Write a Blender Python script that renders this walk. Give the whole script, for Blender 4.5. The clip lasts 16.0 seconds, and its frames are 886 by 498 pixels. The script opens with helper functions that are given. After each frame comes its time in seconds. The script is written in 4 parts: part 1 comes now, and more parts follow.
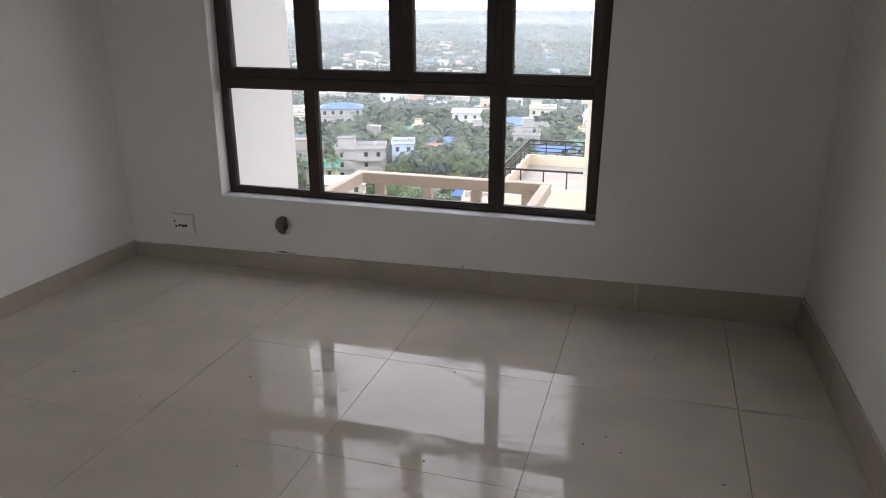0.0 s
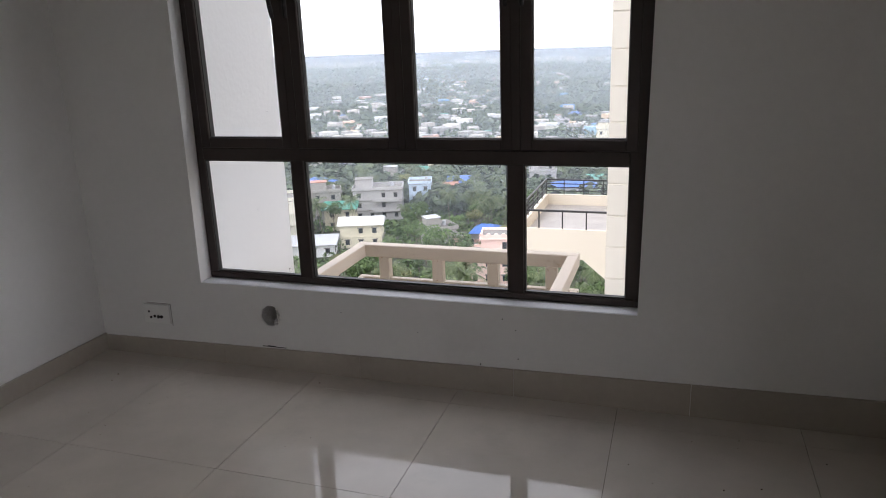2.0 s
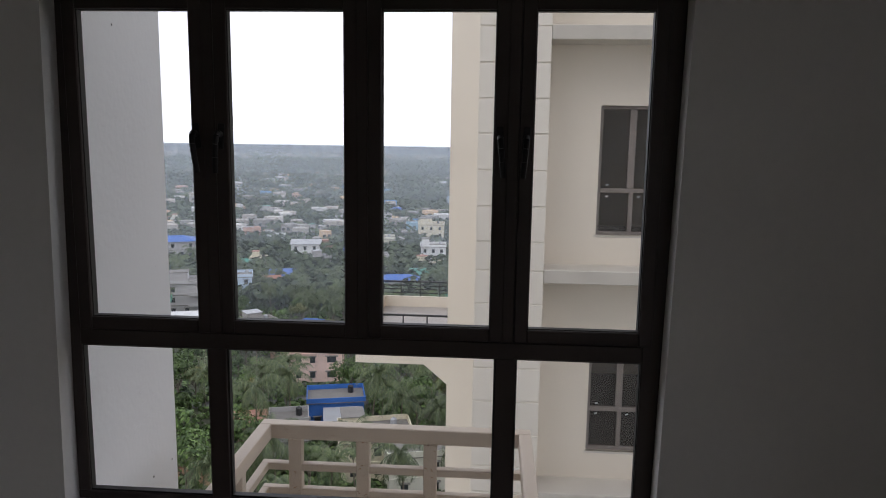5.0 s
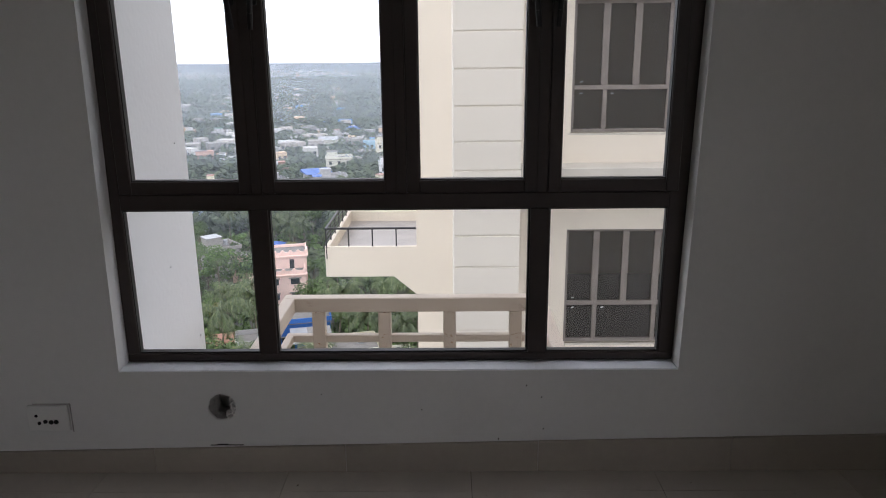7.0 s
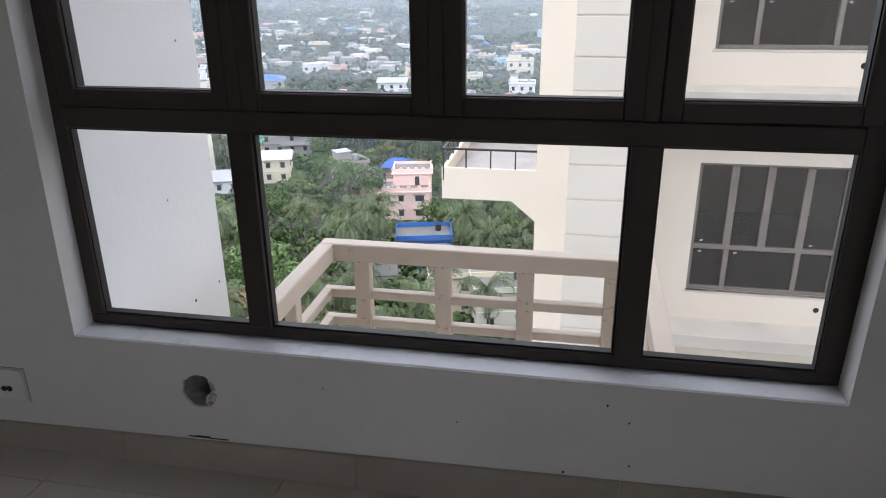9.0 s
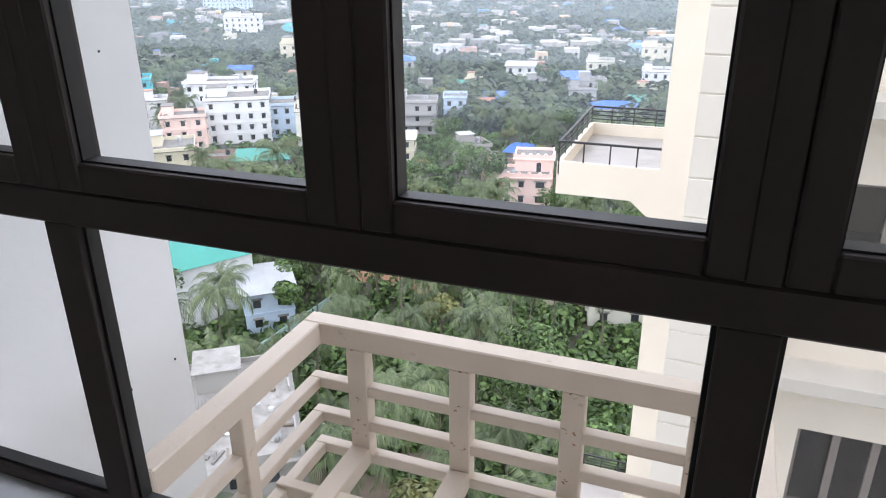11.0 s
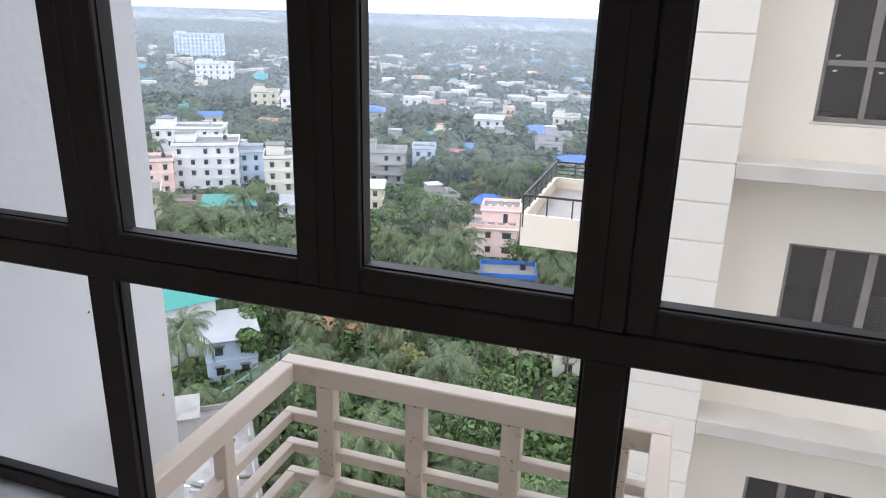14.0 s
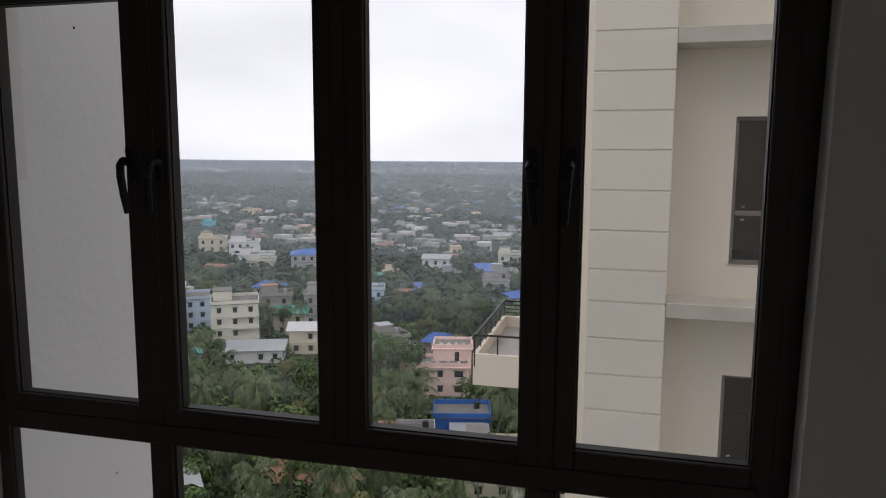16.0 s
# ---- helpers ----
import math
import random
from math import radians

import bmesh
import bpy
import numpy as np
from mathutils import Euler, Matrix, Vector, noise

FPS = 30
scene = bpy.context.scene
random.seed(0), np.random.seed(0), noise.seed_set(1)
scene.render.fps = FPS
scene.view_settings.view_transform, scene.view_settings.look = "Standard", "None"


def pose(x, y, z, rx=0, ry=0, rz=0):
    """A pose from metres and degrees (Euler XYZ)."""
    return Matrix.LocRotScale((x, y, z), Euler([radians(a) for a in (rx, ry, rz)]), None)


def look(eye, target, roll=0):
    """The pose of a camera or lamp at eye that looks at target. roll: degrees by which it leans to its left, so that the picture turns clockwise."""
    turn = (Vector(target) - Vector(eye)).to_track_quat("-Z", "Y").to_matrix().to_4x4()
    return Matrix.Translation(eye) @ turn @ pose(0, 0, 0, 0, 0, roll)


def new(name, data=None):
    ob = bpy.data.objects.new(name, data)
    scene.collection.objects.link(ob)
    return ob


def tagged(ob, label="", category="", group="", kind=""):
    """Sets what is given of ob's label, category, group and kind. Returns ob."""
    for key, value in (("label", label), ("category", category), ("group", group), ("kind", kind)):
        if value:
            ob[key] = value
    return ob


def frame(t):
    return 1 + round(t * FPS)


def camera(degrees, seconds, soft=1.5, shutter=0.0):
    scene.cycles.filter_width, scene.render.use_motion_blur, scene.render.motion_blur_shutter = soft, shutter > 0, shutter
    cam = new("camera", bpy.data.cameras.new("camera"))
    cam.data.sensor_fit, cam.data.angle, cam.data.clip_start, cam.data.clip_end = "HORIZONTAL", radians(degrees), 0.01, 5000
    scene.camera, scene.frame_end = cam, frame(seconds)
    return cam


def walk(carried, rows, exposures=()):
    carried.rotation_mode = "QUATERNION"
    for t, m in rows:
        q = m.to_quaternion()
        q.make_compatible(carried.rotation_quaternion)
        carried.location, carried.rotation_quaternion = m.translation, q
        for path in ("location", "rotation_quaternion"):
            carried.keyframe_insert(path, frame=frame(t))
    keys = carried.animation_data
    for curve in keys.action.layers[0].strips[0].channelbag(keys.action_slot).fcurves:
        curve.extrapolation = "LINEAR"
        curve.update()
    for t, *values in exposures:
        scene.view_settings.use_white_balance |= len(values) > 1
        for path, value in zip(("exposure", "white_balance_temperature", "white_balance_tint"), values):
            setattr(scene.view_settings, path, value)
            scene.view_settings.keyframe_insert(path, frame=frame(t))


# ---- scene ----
cam = camera(63.4, 16.0, soft=1.0)
PATH = [
    (0, (2.177, -3.176, 1.342), (1.63, -1.365, 0.695), -0.16),
    (0.5, (2.2, -3.068, 1.331), (1.744, -1.232, 0.683), -0.21),
    (1, (2.211, -2.904, 1.341), (1.59, -1.106, 0.725), 1.75),
    (1.5, (2.179, -2.791, 1.354), (1.464, -1.019, 0.766), 0.34),
    (2, (2.045, -2.623, 1.395), (1.44, -0.797, 0.849), -2.09),
    (2.5, (1.919, -2.468, 1.438), (1.354, -0.617, 0.936), -1.82),
    (3, (1.857, -2.221, 1.483), (1.158, -0.397, 1.055), -0.91),
    (3.5, (1.749, -2.044, 1.512), (1.071, -0.211, 1.088), -0.02),
    (3.7, (1.674, -1.993, 1.543), (1.13, -0.094, 1.231), -0.95),
    (5.8, (1.269, -2.3, 1.637), (1.259, -0.324, 1.328), -0.3),
    (6, (1.219, -2.328, 1.592), (1.231, -0.358, 1.249), -2.01),
    (6.5, (1.126, -2.358, 1.508), (1.205, -0.415, 1.041), -1.22),
    (7, (1.153, -2.282, 1.44), (1.134, -0.351, 0.918), -0.52),
    (7.5, (1.266, -2.102, 1.436), (1.087, -0.179, 0.917), 1),
    (8, (1.293, -1.951, 1.376), (0.953, -0.075, 0.771), -1.09),
    (8.5, (1.275, -1.689, 1.323), (0.899, 0.159, 0.658), -1.43),
    (9, (1.312, -1.504, 1.304), (0.957, 0.325, 0.577), -0.6),
    (9.2, (1.349, -1.423, 1.296), (0.889, 0.389, 0.584), -0.48),
    (11.3, (1.416, -0.545, 1.31), (0.706, 1.141, 0.504), 0.91),
    (11.5, (1.438, -0.487, 1.275), (0.716, 1.146, 0.376), 1.69),
    (12, (1.466, -0.443, 1.194), (0.823, 1.095, 0.089), 0.59),
    (12.5, (1.425, -0.522, 1.211), (0.931, 1.124, 0.188), 0.35),
    (13, (1.382, -0.658, 1.318), (1.067, 1.14, 0.502), 2.06),
    (13.5, (1.424, -0.785, 1.401), (0.949, 1.032, 0.713), 0.37),
    (14, (1.526, -0.928, 1.445), (0.931, 0.872, 0.808), 1.44),
    (14.5, (1.555, -1.052, 1.5), (0.987, 0.787, 0.955), 1.29),
    (15, (1.495, -1.222, 1.59), (1.053, 0.689, 1.199), -1.29),
    (15.5, (1.497, -1.356, 1.668), (1.154, 0.596, 1.401), -0.32),
    (16, (1.612, -1.407, 1.661), (1.12, 0.514, 1.401), 0.29),
]
EXPOSURE = [(0, 0.62, 6650, 10), (1, 0.57, 6600, 10), (2, 0.38, 6480, 10), (3, 0.1, 6450, 10), (3.5, -0.1, 6450, 10), (3.7, -0.2, 6450, 10), (5.8, -0.8, 6400, 10), (6.1, -0.7, 6400, 10), (6.5, -0.35, 6400, 10),
            (7, -0.03, 6350, 10), (8, 0.10, 6320, 10), (9, 0.26, 6180, 10), (11.3, 0.45, 6120, 9), (12.5, 0.47, 5980, 9), (13.5, 0.34, 5930, 9), (14.5, 0.1, 6250, 10), (15, -0.2, 6350, 10), (15.5, -0.80, 6430, 10), (16, -1.05, 6650, 10)]
walk(cam, [(t, look(eye, goal, roll)) for t, eye, goal, roll in PATH], EXPOSURE)

# ---- world, sun, exposure ----
world = bpy.data.worlds.new("overcast_sky")
scene.world = world
world.use_nodes = True
wn, wl = world.node_tree.nodes, world.node_tree.links
bg = wn["Background"]
sky = wn.new("ShaderNodeTexSky")
sky.sky_type, sky.sun_disc = "NISHITA", False
SUN_EL, SUN_AZ = radians(52), radians(215)
sky.sun_elevation, sky.sun_rotation = SUN_EL, SUN_AZ
sky.air_density, sky.dust_density = 1.0, 1.0
pale = wn.new("ShaderNodeHueSaturation")
pale.inputs["Saturation"].default_value = 0.22
cloud = wn.new("ShaderNodeTexNoise")
cloud.inputs["Scale"].default_value, cloud.inputs["Detail"].default_value = 2.6, 6
stretch = wn.new("ShaderNodeMapping")
stretch.inputs["Scale"].default_value = (1, 1, 3.5)
where = wn.new("ShaderNodeTexCoord")
span = wn.new("ShaderNodeMapRange")
span.inputs["From Min"].default_value, span.inputs["From Max"].default_value = 0.32, 0.72
span.inputs["To Min"].default_value, span.inputs["To Max"].default_value = 0.88, 1.15
shade = wn.new("ShaderNodeVectorMath")
shade.operation = "SCALE"
wl.new(where.outputs["Generated"], stretch.inputs["Vector"])
wl.new(stretch.outputs["Vector"], cloud.inputs["Vector"])
wl.new(cloud.outputs["Fac"], span.inputs["Value"])
wl.new(sky.outputs["Color"], pale.inputs["Color"])
deck = wn.new("ShaderNodeMix")
deck.data_type = "RGBA"
deck.inputs["Factor"].default_value, deck.inputs["B"].default_value = 0.85, (15.3, 15.1, 16.7, 1)
wl.new(pale.outputs["Color"], deck.inputs["A"])
wl.new(deck.outputs["Result"], shade.inputs[0])
wl.new(span.outputs["Result"], shade.inputs["Scale"])
wl.new(shade.outputs["Vector"], bg.inputs["Color"])
bg.inputs["Strength"].default_value = 0.15

sun = new("sun", bpy.data.lights.new("sun", "SUN"))
sun.data.energy, sun.data.angle, sun.data.color = 0.6, radians(25), (1.0, 0.96, 0.9)
sun.matrix_world = look((0, 0, 0), (math.sin(SUN_AZ) * -math.cos(SUN_EL), -math.cos(SUN_AZ) * math.cos(SUN_EL), -math.sin(SUN_EL)))


# ---- materials ----
def material(name, color, rough=0.6, metal=0.0, vary=0.12, scale=6.0, fine=60.0, bump=0.0, bump_scale=80.0, tint=None, stain=0.0,
             stain_scale=2.0, stain_color=(0.1, 0.08, 0.06), own=0.0, island=0.0, coat=0.0, spec=0.5, rough_vary=0.0, stain_from=0.58):
    m = bpy.data.materials.new(name)
    m.use_nodes = True
    n, k = m.node_tree.nodes, m.node_tree.links
    p = n["Principled BSDF"]
    p.inputs["Roughness"].default_value, p.inputs["Metallic"].default_value = rough, metal
    p.inputs["Specular IOR Level"].default_value = spec
    p.inputs["Coat Weight"].default_value = coat
    tc = n.new("ShaderNodeTexCoord")
    geo = n.new("ShaderNodeNewGeometry")
    big, small = n.new("ShaderNodeTexNoise"), n.new("ShaderNodeTexNoise")
    for tex, s in ((big, scale), (small, fine)):
        tex.inputs["Scale"].default_value, tex.inputs["Detail"].default_value = s, 5
        k.new(geo.outputs["Position"], tex.inputs["Vector"])
    add = n.new("ShaderNodeMath")
    add.operation = "MULTIPLY_ADD"
    add.inputs[1].default_value = 0.4
    k.new(small.outputs["Fac"], add.inputs[0])
    k.new(big.outputs["Fac"], add.inputs[2])
    rng = n.new("ShaderNodeMapRange")
    rng.inputs["From Min"].default_value, rng.inputs["From Max"].default_value = 0.4, 1.0
    rng.inputs["To Min"].default_value, rng.inputs["To Max"].default_value = 1 - vary, 1 + vary
    k.new(add.outputs[0], rng.inputs["Value"])
    value = rng.outputs["Result"]
    for amount, source in ((own, "object"), (island, "island")):
        if amount:
            src = n.new("ShaderNodeObjectInfo") if source == "object" else geo
            r2 = n.new("ShaderNodeMapRange")
            r2.inputs["To Min"].default_value, r2.inputs["To Max"].default_value = 1 - amount, 1 + amount
            k.new(src.outputs["Random" if source == "object" else "Random Per Island"], r2.inputs["Value"])
            mul = n.new("ShaderNodeMath")
            mul.operation = "MULTIPLY"
            k.new(value, mul.inputs[0])
            k.new(r2.outputs["Result"], mul.inputs[1])
            value = mul.outputs[0]
    sc = n.new("ShaderNodeVectorMath")
    sc.operation = "SCALE"
    k.new(value, sc.inputs["Scale"])
    if tint:
        mix = n.new("ShaderNodeMix")
        mix.data_type = "RGBA"
        mix.inputs["A"].default_value, mix.inputs["B"].default_value = (*color, 1), (*tint, 1)
        if island:
            k.new(geo.outputs["Random Per Island"], mix.inputs["Factor"])
        elif own:
            k.new(n.new("ShaderNodeObjectInfo").outputs["Random"], mix.inputs["Factor"])
        else:
            k.new(big.outputs["Fac"], mix.inputs["Factor"])
        k.new(mix.outputs["Result"], sc.inputs[0])
    else:
        sc.inputs[0].default_value = color
    out = sc.outputs["Vector"]
    if stain:
        st = n.new("ShaderNodeTexNoise")
        st.inputs["Scale"].default_value, st.inputs["Detail"].default_value, st.inputs["Roughness"].default_value = stain_scale, 8, 0.7
        k.new(geo.outputs["Position"], st.inputs["Vector"])
        sr = n.new("ShaderNodeMapRange")
        sr.inputs["From Min"].default_value, sr.inputs["From Max"].default_value = stain_from, stain_from + 0.16
        sr.inputs["To Max"].default_value = stain
        k.new(st.outputs["Fac"], sr.inputs["Value"])
        mx = n.new("ShaderNodeMix")
        mx.data_type = "RGBA"
        mx.inputs["B"].default_value = (*stain_color, 1)
        k.new(sr.outputs["Result"], mx.inputs["Factor"])
        k.new(out, mx.inputs["A"])
        out = mx.outputs["Result"]
    k.new(out, p.inputs["Base Color"])
    if rough_vary:
        rr = n.new("ShaderNodeMapRange")
        rr.inputs["From Min"].default_value, rr.inputs["From Max"].default_value = 0.35, 0.65
        rr.inputs["To Min"].default_value, rr.inputs["To Max"].default_value = max(0.02, rough - rough_vary), rough + rough_vary
        k.new(small.outputs["Fac"], rr.inputs["Value"])
        k.new(rr.outputs["Result"], p.inputs["Roughness"])
    if bump:
        bt = n.new("ShaderNodeTexNoise")
        bt.inputs["Scale"].default_value, bt.inputs["Detail"].default_value = bump_scale, 4
        k.new(geo.outputs["Position"], bt.inputs["Vector"])
        bn = n.new("ShaderNodeBump")
        bn.inputs["Strength"].default_value, bn.inputs["Distance"].default_value = bump, 0.01
        k.new(bt.outputs["Fac"], bn.inputs["Height"])
        k.new(bn.outputs["Normal"], p.inputs["Normal"])
    return m


def glass(name, tint=(0.97, 0.98, 0.98), gleam=0.015, dust=0.0):
    m = bpy.data.materials.new(name)
    m.use_nodes = True
    n, k = m.node_tree.nodes, m.node_tree.links
    n.remove(n["Principled BSDF"])
    clear, gloss, mix, fres, curve = (n.new("ShaderNode" + s) for s in ("BsdfTransparent", "BsdfGlossy", "MixShader", "LayerWeight", "Math"))
    clear.inputs["Color"].default_value = (*tint, 1)
    gloss.inputs["Roughness"].default_value = 0.02
    curve.operation = "POWER"
    curve.inputs[1].default_value = 4.0
    k.new(fres.outputs["Facing"], curve.inputs[0])
    floor_add = n.new("ShaderNodeMath")
    floor_add.operation = "MULTIPLY_ADD"
    floor_add.inputs[1].default_value, floor_add.inputs[2].default_value = 0.6, gleam
    k.new(curve.outputs[0], floor_add.inputs[0])
    k.new(floor_add.outputs[0], mix.inputs["Fac"])
    k.new(clear.outputs["BSDF"], mix.inputs[1])
    k.new(gloss.outputs["BSDF"], mix.inputs[2])
    out = mix.outputs["Shader"]
    if dust:
        film, over = n.new("ShaderNodeBsdfDiffuse"), n.new("ShaderNodeMixShader")
        film.inputs["Color"].default_value, over.inputs["Fac"].default_value = (0.15, 0.137, 0.125, 1), dust
        k.new(out, over.inputs[1]), k.new(film.outputs["BSDF"], over.inputs[2])
        out = over.outputs["Shader"]
    k.new(out, n["Material Output"].inputs["Surface"])
    return m


# Milky see-through sheet colour that imitates haze in the air.
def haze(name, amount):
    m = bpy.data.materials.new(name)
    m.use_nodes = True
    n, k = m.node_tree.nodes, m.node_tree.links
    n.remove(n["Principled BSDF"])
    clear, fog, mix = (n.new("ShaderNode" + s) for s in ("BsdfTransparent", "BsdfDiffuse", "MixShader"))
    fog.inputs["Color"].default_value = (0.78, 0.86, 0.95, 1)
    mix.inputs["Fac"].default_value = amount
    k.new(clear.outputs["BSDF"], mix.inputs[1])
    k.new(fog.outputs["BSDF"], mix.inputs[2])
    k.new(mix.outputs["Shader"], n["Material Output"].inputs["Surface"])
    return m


PAINT = material("room_paint", (0.68, 0.67, 0.645), 0.75, vary=0.05, scale=1.6, fine=30, bump=0.05, bump_scale=45, stain=0.10, stain_scale=1.3, stain_color=(0.36, 0.32, 0.27))
CEIL = material("ceiling_paint", (0.72, 0.71, 0.69), 0.85, vary=0.04)
SILL = material("sill_marble", (0.66, 0.67, 0.69), 0.4, vary=0.10, scale=9, fine=70, stain=0.55, stain_scale=7, stain_color=(0.20, 0.19, 0.18), bump=0.04)
TILE = material("vitrified_tile", (0.52, 0.475, 0.415), 0.06, vary=0.12, scale=2.2, fine=7, own=0.03, stain=0.30, stain_scale=1.9, stain_color=(0.33, 0.30, 0.26), spec=0.5, rough_vary=0.05)


def mopped(m):
    """Dried mop smears on a polished floor: streaky patches that are duller and a little paler than the clean glaze."""
    n, k = m.node_tree.nodes, m.node_tree.links
    p = n["Principled BSDF"]
    geo, warp, streak, patch = n.new("ShaderNodeNewGeometry"), n.new("ShaderNodeMapping"), n.new("ShaderNodeTexNoise"), n.new("ShaderNodeTexNoise")
    warp.inputs["Rotation"].default_value, warp.inputs["Scale"].default_value = (0, 0, 0.5), (1.0, 2.6, 1.0)
    k.new(geo.outputs["Position"], warp.inputs["Vector"])
    for tex, scale, detail, twist in ((streak, 9.0, 8, 1.6), (patch, 1.7, 4, 0.6)):
        tex.inputs["Scale"].default_value, tex.inputs["Detail"].default_value, tex.inputs["Distortion"].default_value = scale, detail, twist
        k.new(warp.outputs["Vector"], tex.inputs["Vector"])
    edge, area, both, rough = (n.new("ShaderNode" + t) for t in ("MapRange", "MapRange", "Math", "MapRange"))
    edge.inputs["From Min"].default_value, edge.inputs["From Max"].default_value = 0.49, 0.54
    area.inputs["From Min"].default_value, area.inputs["From Max"].default_value = 0.36, 0.56
    k.new(streak.outputs["Fac"], edge.inputs["Value"]), k.new(patch.outputs["Fac"], area.inputs["Value"])
    both.operation = "MULTIPLY"
    k.new(edge.outputs["Result"], both.inputs[0]), k.new(area.outputs["Result"], both.inputs[1])
    rough.inputs["To Min"].default_value, rough.inputs["To Max"].default_value = 0.025, 0.26
    k.new(both.outputs[0], rough.inputs["Value"]), k.new(rough.outputs["Result"], p.inputs["Roughness"])
    base = p.inputs["Base Color"].links[0].from_socket
    film, thin = n.new("ShaderNodeMix"), n.new("ShaderNodeMath")
    film.data_type, thin.operation = "RGBA", "MULTIPLY"
    thin.inputs[1].default_value, film.inputs["B"].default_value = 0.03, (0.60, 0.57, 0.53, 1)
    k.new(both.outputs[0], thin.inputs[0]), k.new(thin.outputs[0], film.inputs["Factor"])
    k.new(base, film.inputs["A"]), k.new(film.outputs["Result"], p.inputs["Base Color"])
    swell, bump = n.new("ShaderNodeTexNoise"), n.new("ShaderNodeBump")
    swell.inputs["Scale"].default_value = 3.0
    bump.inputs["Strength"].default_value, bump.inputs["Distance"].default_value = 0.04, 0.01
    k.new(geo.outputs["Position"], swell.inputs["Vector"]), k.new(swell.outputs["Fac"], bump.inputs["Height"]), k.new(bump.outputs["Normal"], p.inputs["Normal"])


mopped(TILE)
SKIRT = material("skirting_tile", (0.36, 0.32, 0.265), 0.32, vary=0.10, scale=3, fine=40, own=0.05, stain=0.35, stain_color=(0.22, 0.19, 0.15))
GROUT = material("grout", (0.15, 0.132, 0.112), 0.9, vary=0.25)
FRAME = material("frame_brown", (0.040, 0.030, 0.027), 0.48, vary=0.18, scale=8, fine=90, bump=0.02, bump_scale=300, stain=0.16, stain_scale=9, stain_color=(0.06, 0.05, 0.045), spec=0.35)
GASKET = material("gasket_black", (0.012, 0.012, 0.012), 0.55, vary=0.1)
HANDLE = material("handle_black", (0.012, 0.011, 0.011), 0.5, vary=0.1, spec=0.3)
GLASS = glass("window_glass")
PLASTIC = material("socket_plastic", (0.70, 0.69, 0.66), 0.35, vary=0.04, stain=0.15, stain_scale=14, stain_color=(0.4, 0.37, 0.33))
DARK = material("dark_hole", (0.02, 0.018, 0.016), 0.9, vary=0.2)
CEMENT = material("raw_cement", (0.36, 0.34, 0.32), 0.92, vary=0.3, scale=20, fine=120, bump=0.4, bump_scale=90)
CHIP = material("broken_plaster", (0.62, 0.60, 0.57), 0.9, vary=0.3, scale=30, fine=160, island=0.35)
STUCCO = material("white_stucco", (0.74, 0.74, 0.735), 0.85, vary=0.06, scale=1.2, fine=25, bump=0.2, bump_scale=38, stain=0.10, stain_scale=0.9, stain_color=(0.50, 0.49, 0.47))
PLASTER = material("outer_plaster", (0.72, 0.70, 0.68), 0.9, vary=0.10, scale=12, fine=90, bump=0.6, bump_scale=50)
CAGE = material("cage_paint", (0.56, 0.475, 0.385), 0.5, vary=0.07, scale=6, fine=90, stain=0.85, stain_scale=22, stain_from=0.61, stain_color=(0.20, 0.11, 0.06), bump=0.15, bump_scale=120)
RUST = material("rust", (0.27, 0.15, 0.085), 0.9, vary=0.35, scale=60, fine=300)
FACADE = material("facade_cream", (0.76, 0.69, 0.585), 0.85, vary=0.05, scale=0.7, fine=12, stain=0.10, stain_scale=0.8, stain_color=(0.52, 0.48, 0.42), bump=0.08, bump_scale=60)
PANEL = material("facade_panel", (0.78, 0.725, 0.635), 0.85, vary=0.04, scale=0.9, fine=14, own=0.02, bump=0.08, bump_scale=60)
LEDGE = material("ledge_plaster", (0.56, 0.52, 0.455), 0.88, vary=0.14, scale=2.5, fine=30, stain=0.65, stain_scale=2.2, stain_color=(0.42, 0.40, 0.37))
TERRACE = material("terrace_screed", (0.38, 0.355, 0.335), 0.5, vary=0.18, scale=1.2, fine=9, stain=0.7, stain_scale=1.1, stain_color=(0.14, 0.13, 0.12))
NFRAME = material("neighbour_frame", (0.22, 0.19, 0.17), 0.5, vary=0.12, stain=0.25, stain_scale=8, stain_color=(0.5, 0.48, 0.45))
NGLASS = glass("neighbour_glass", (0.86, 0.83, 0.79), 0.05, 0.08)
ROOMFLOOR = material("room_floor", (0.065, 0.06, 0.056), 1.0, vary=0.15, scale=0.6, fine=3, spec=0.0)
DRAPE = material("maroon_curtain", (0.16, 0.055, 0.045), 0.9, vary=0.25, scale=4, fine=30)
STICKER = material("paper_sticker", (0.8, 0.8, 0.78), 0.7, vary=0.05)
IRON = material("black_iron", (0.03, 0.03, 0.032), 0.5, vary=0.2)
GROUND = material("ground_earth", (0.040, 0.052, 0.026), 0.95, vary=0.35, scale=0.05, fine=0.6, tint=(0.075, 0.072, 0.045), stain=0.7, stain_scale=0.03, stain_color=(0.045, 0.075, 0.025))
LAWN = material("lawn_green", (0.10, 0.16, 0.045), 0.95, vary=0.25, scale=0.3, fine=4)
DIRT = material("red_dirt", (0.34, 0.19, 0.12), 0.95, vary=0.25, scale=0.3, fine=3)
ROADM = material("asphalt", (0.11, 0.108, 0.105), 0.9, vary=0.25, scale=0.2, fine=3)
BARK = material("bark", (0.17, 0.14, 0.11), 0.9, vary=0.3, scale=2, fine=12, own=0.2)
LEAF = material("broad_leaf", (0.040, 0.082, 0.019), 0.6, vary=0.15, scale=0.4, own=0.30, island=0.45, tint=(0.090, 0.140, 0.036))
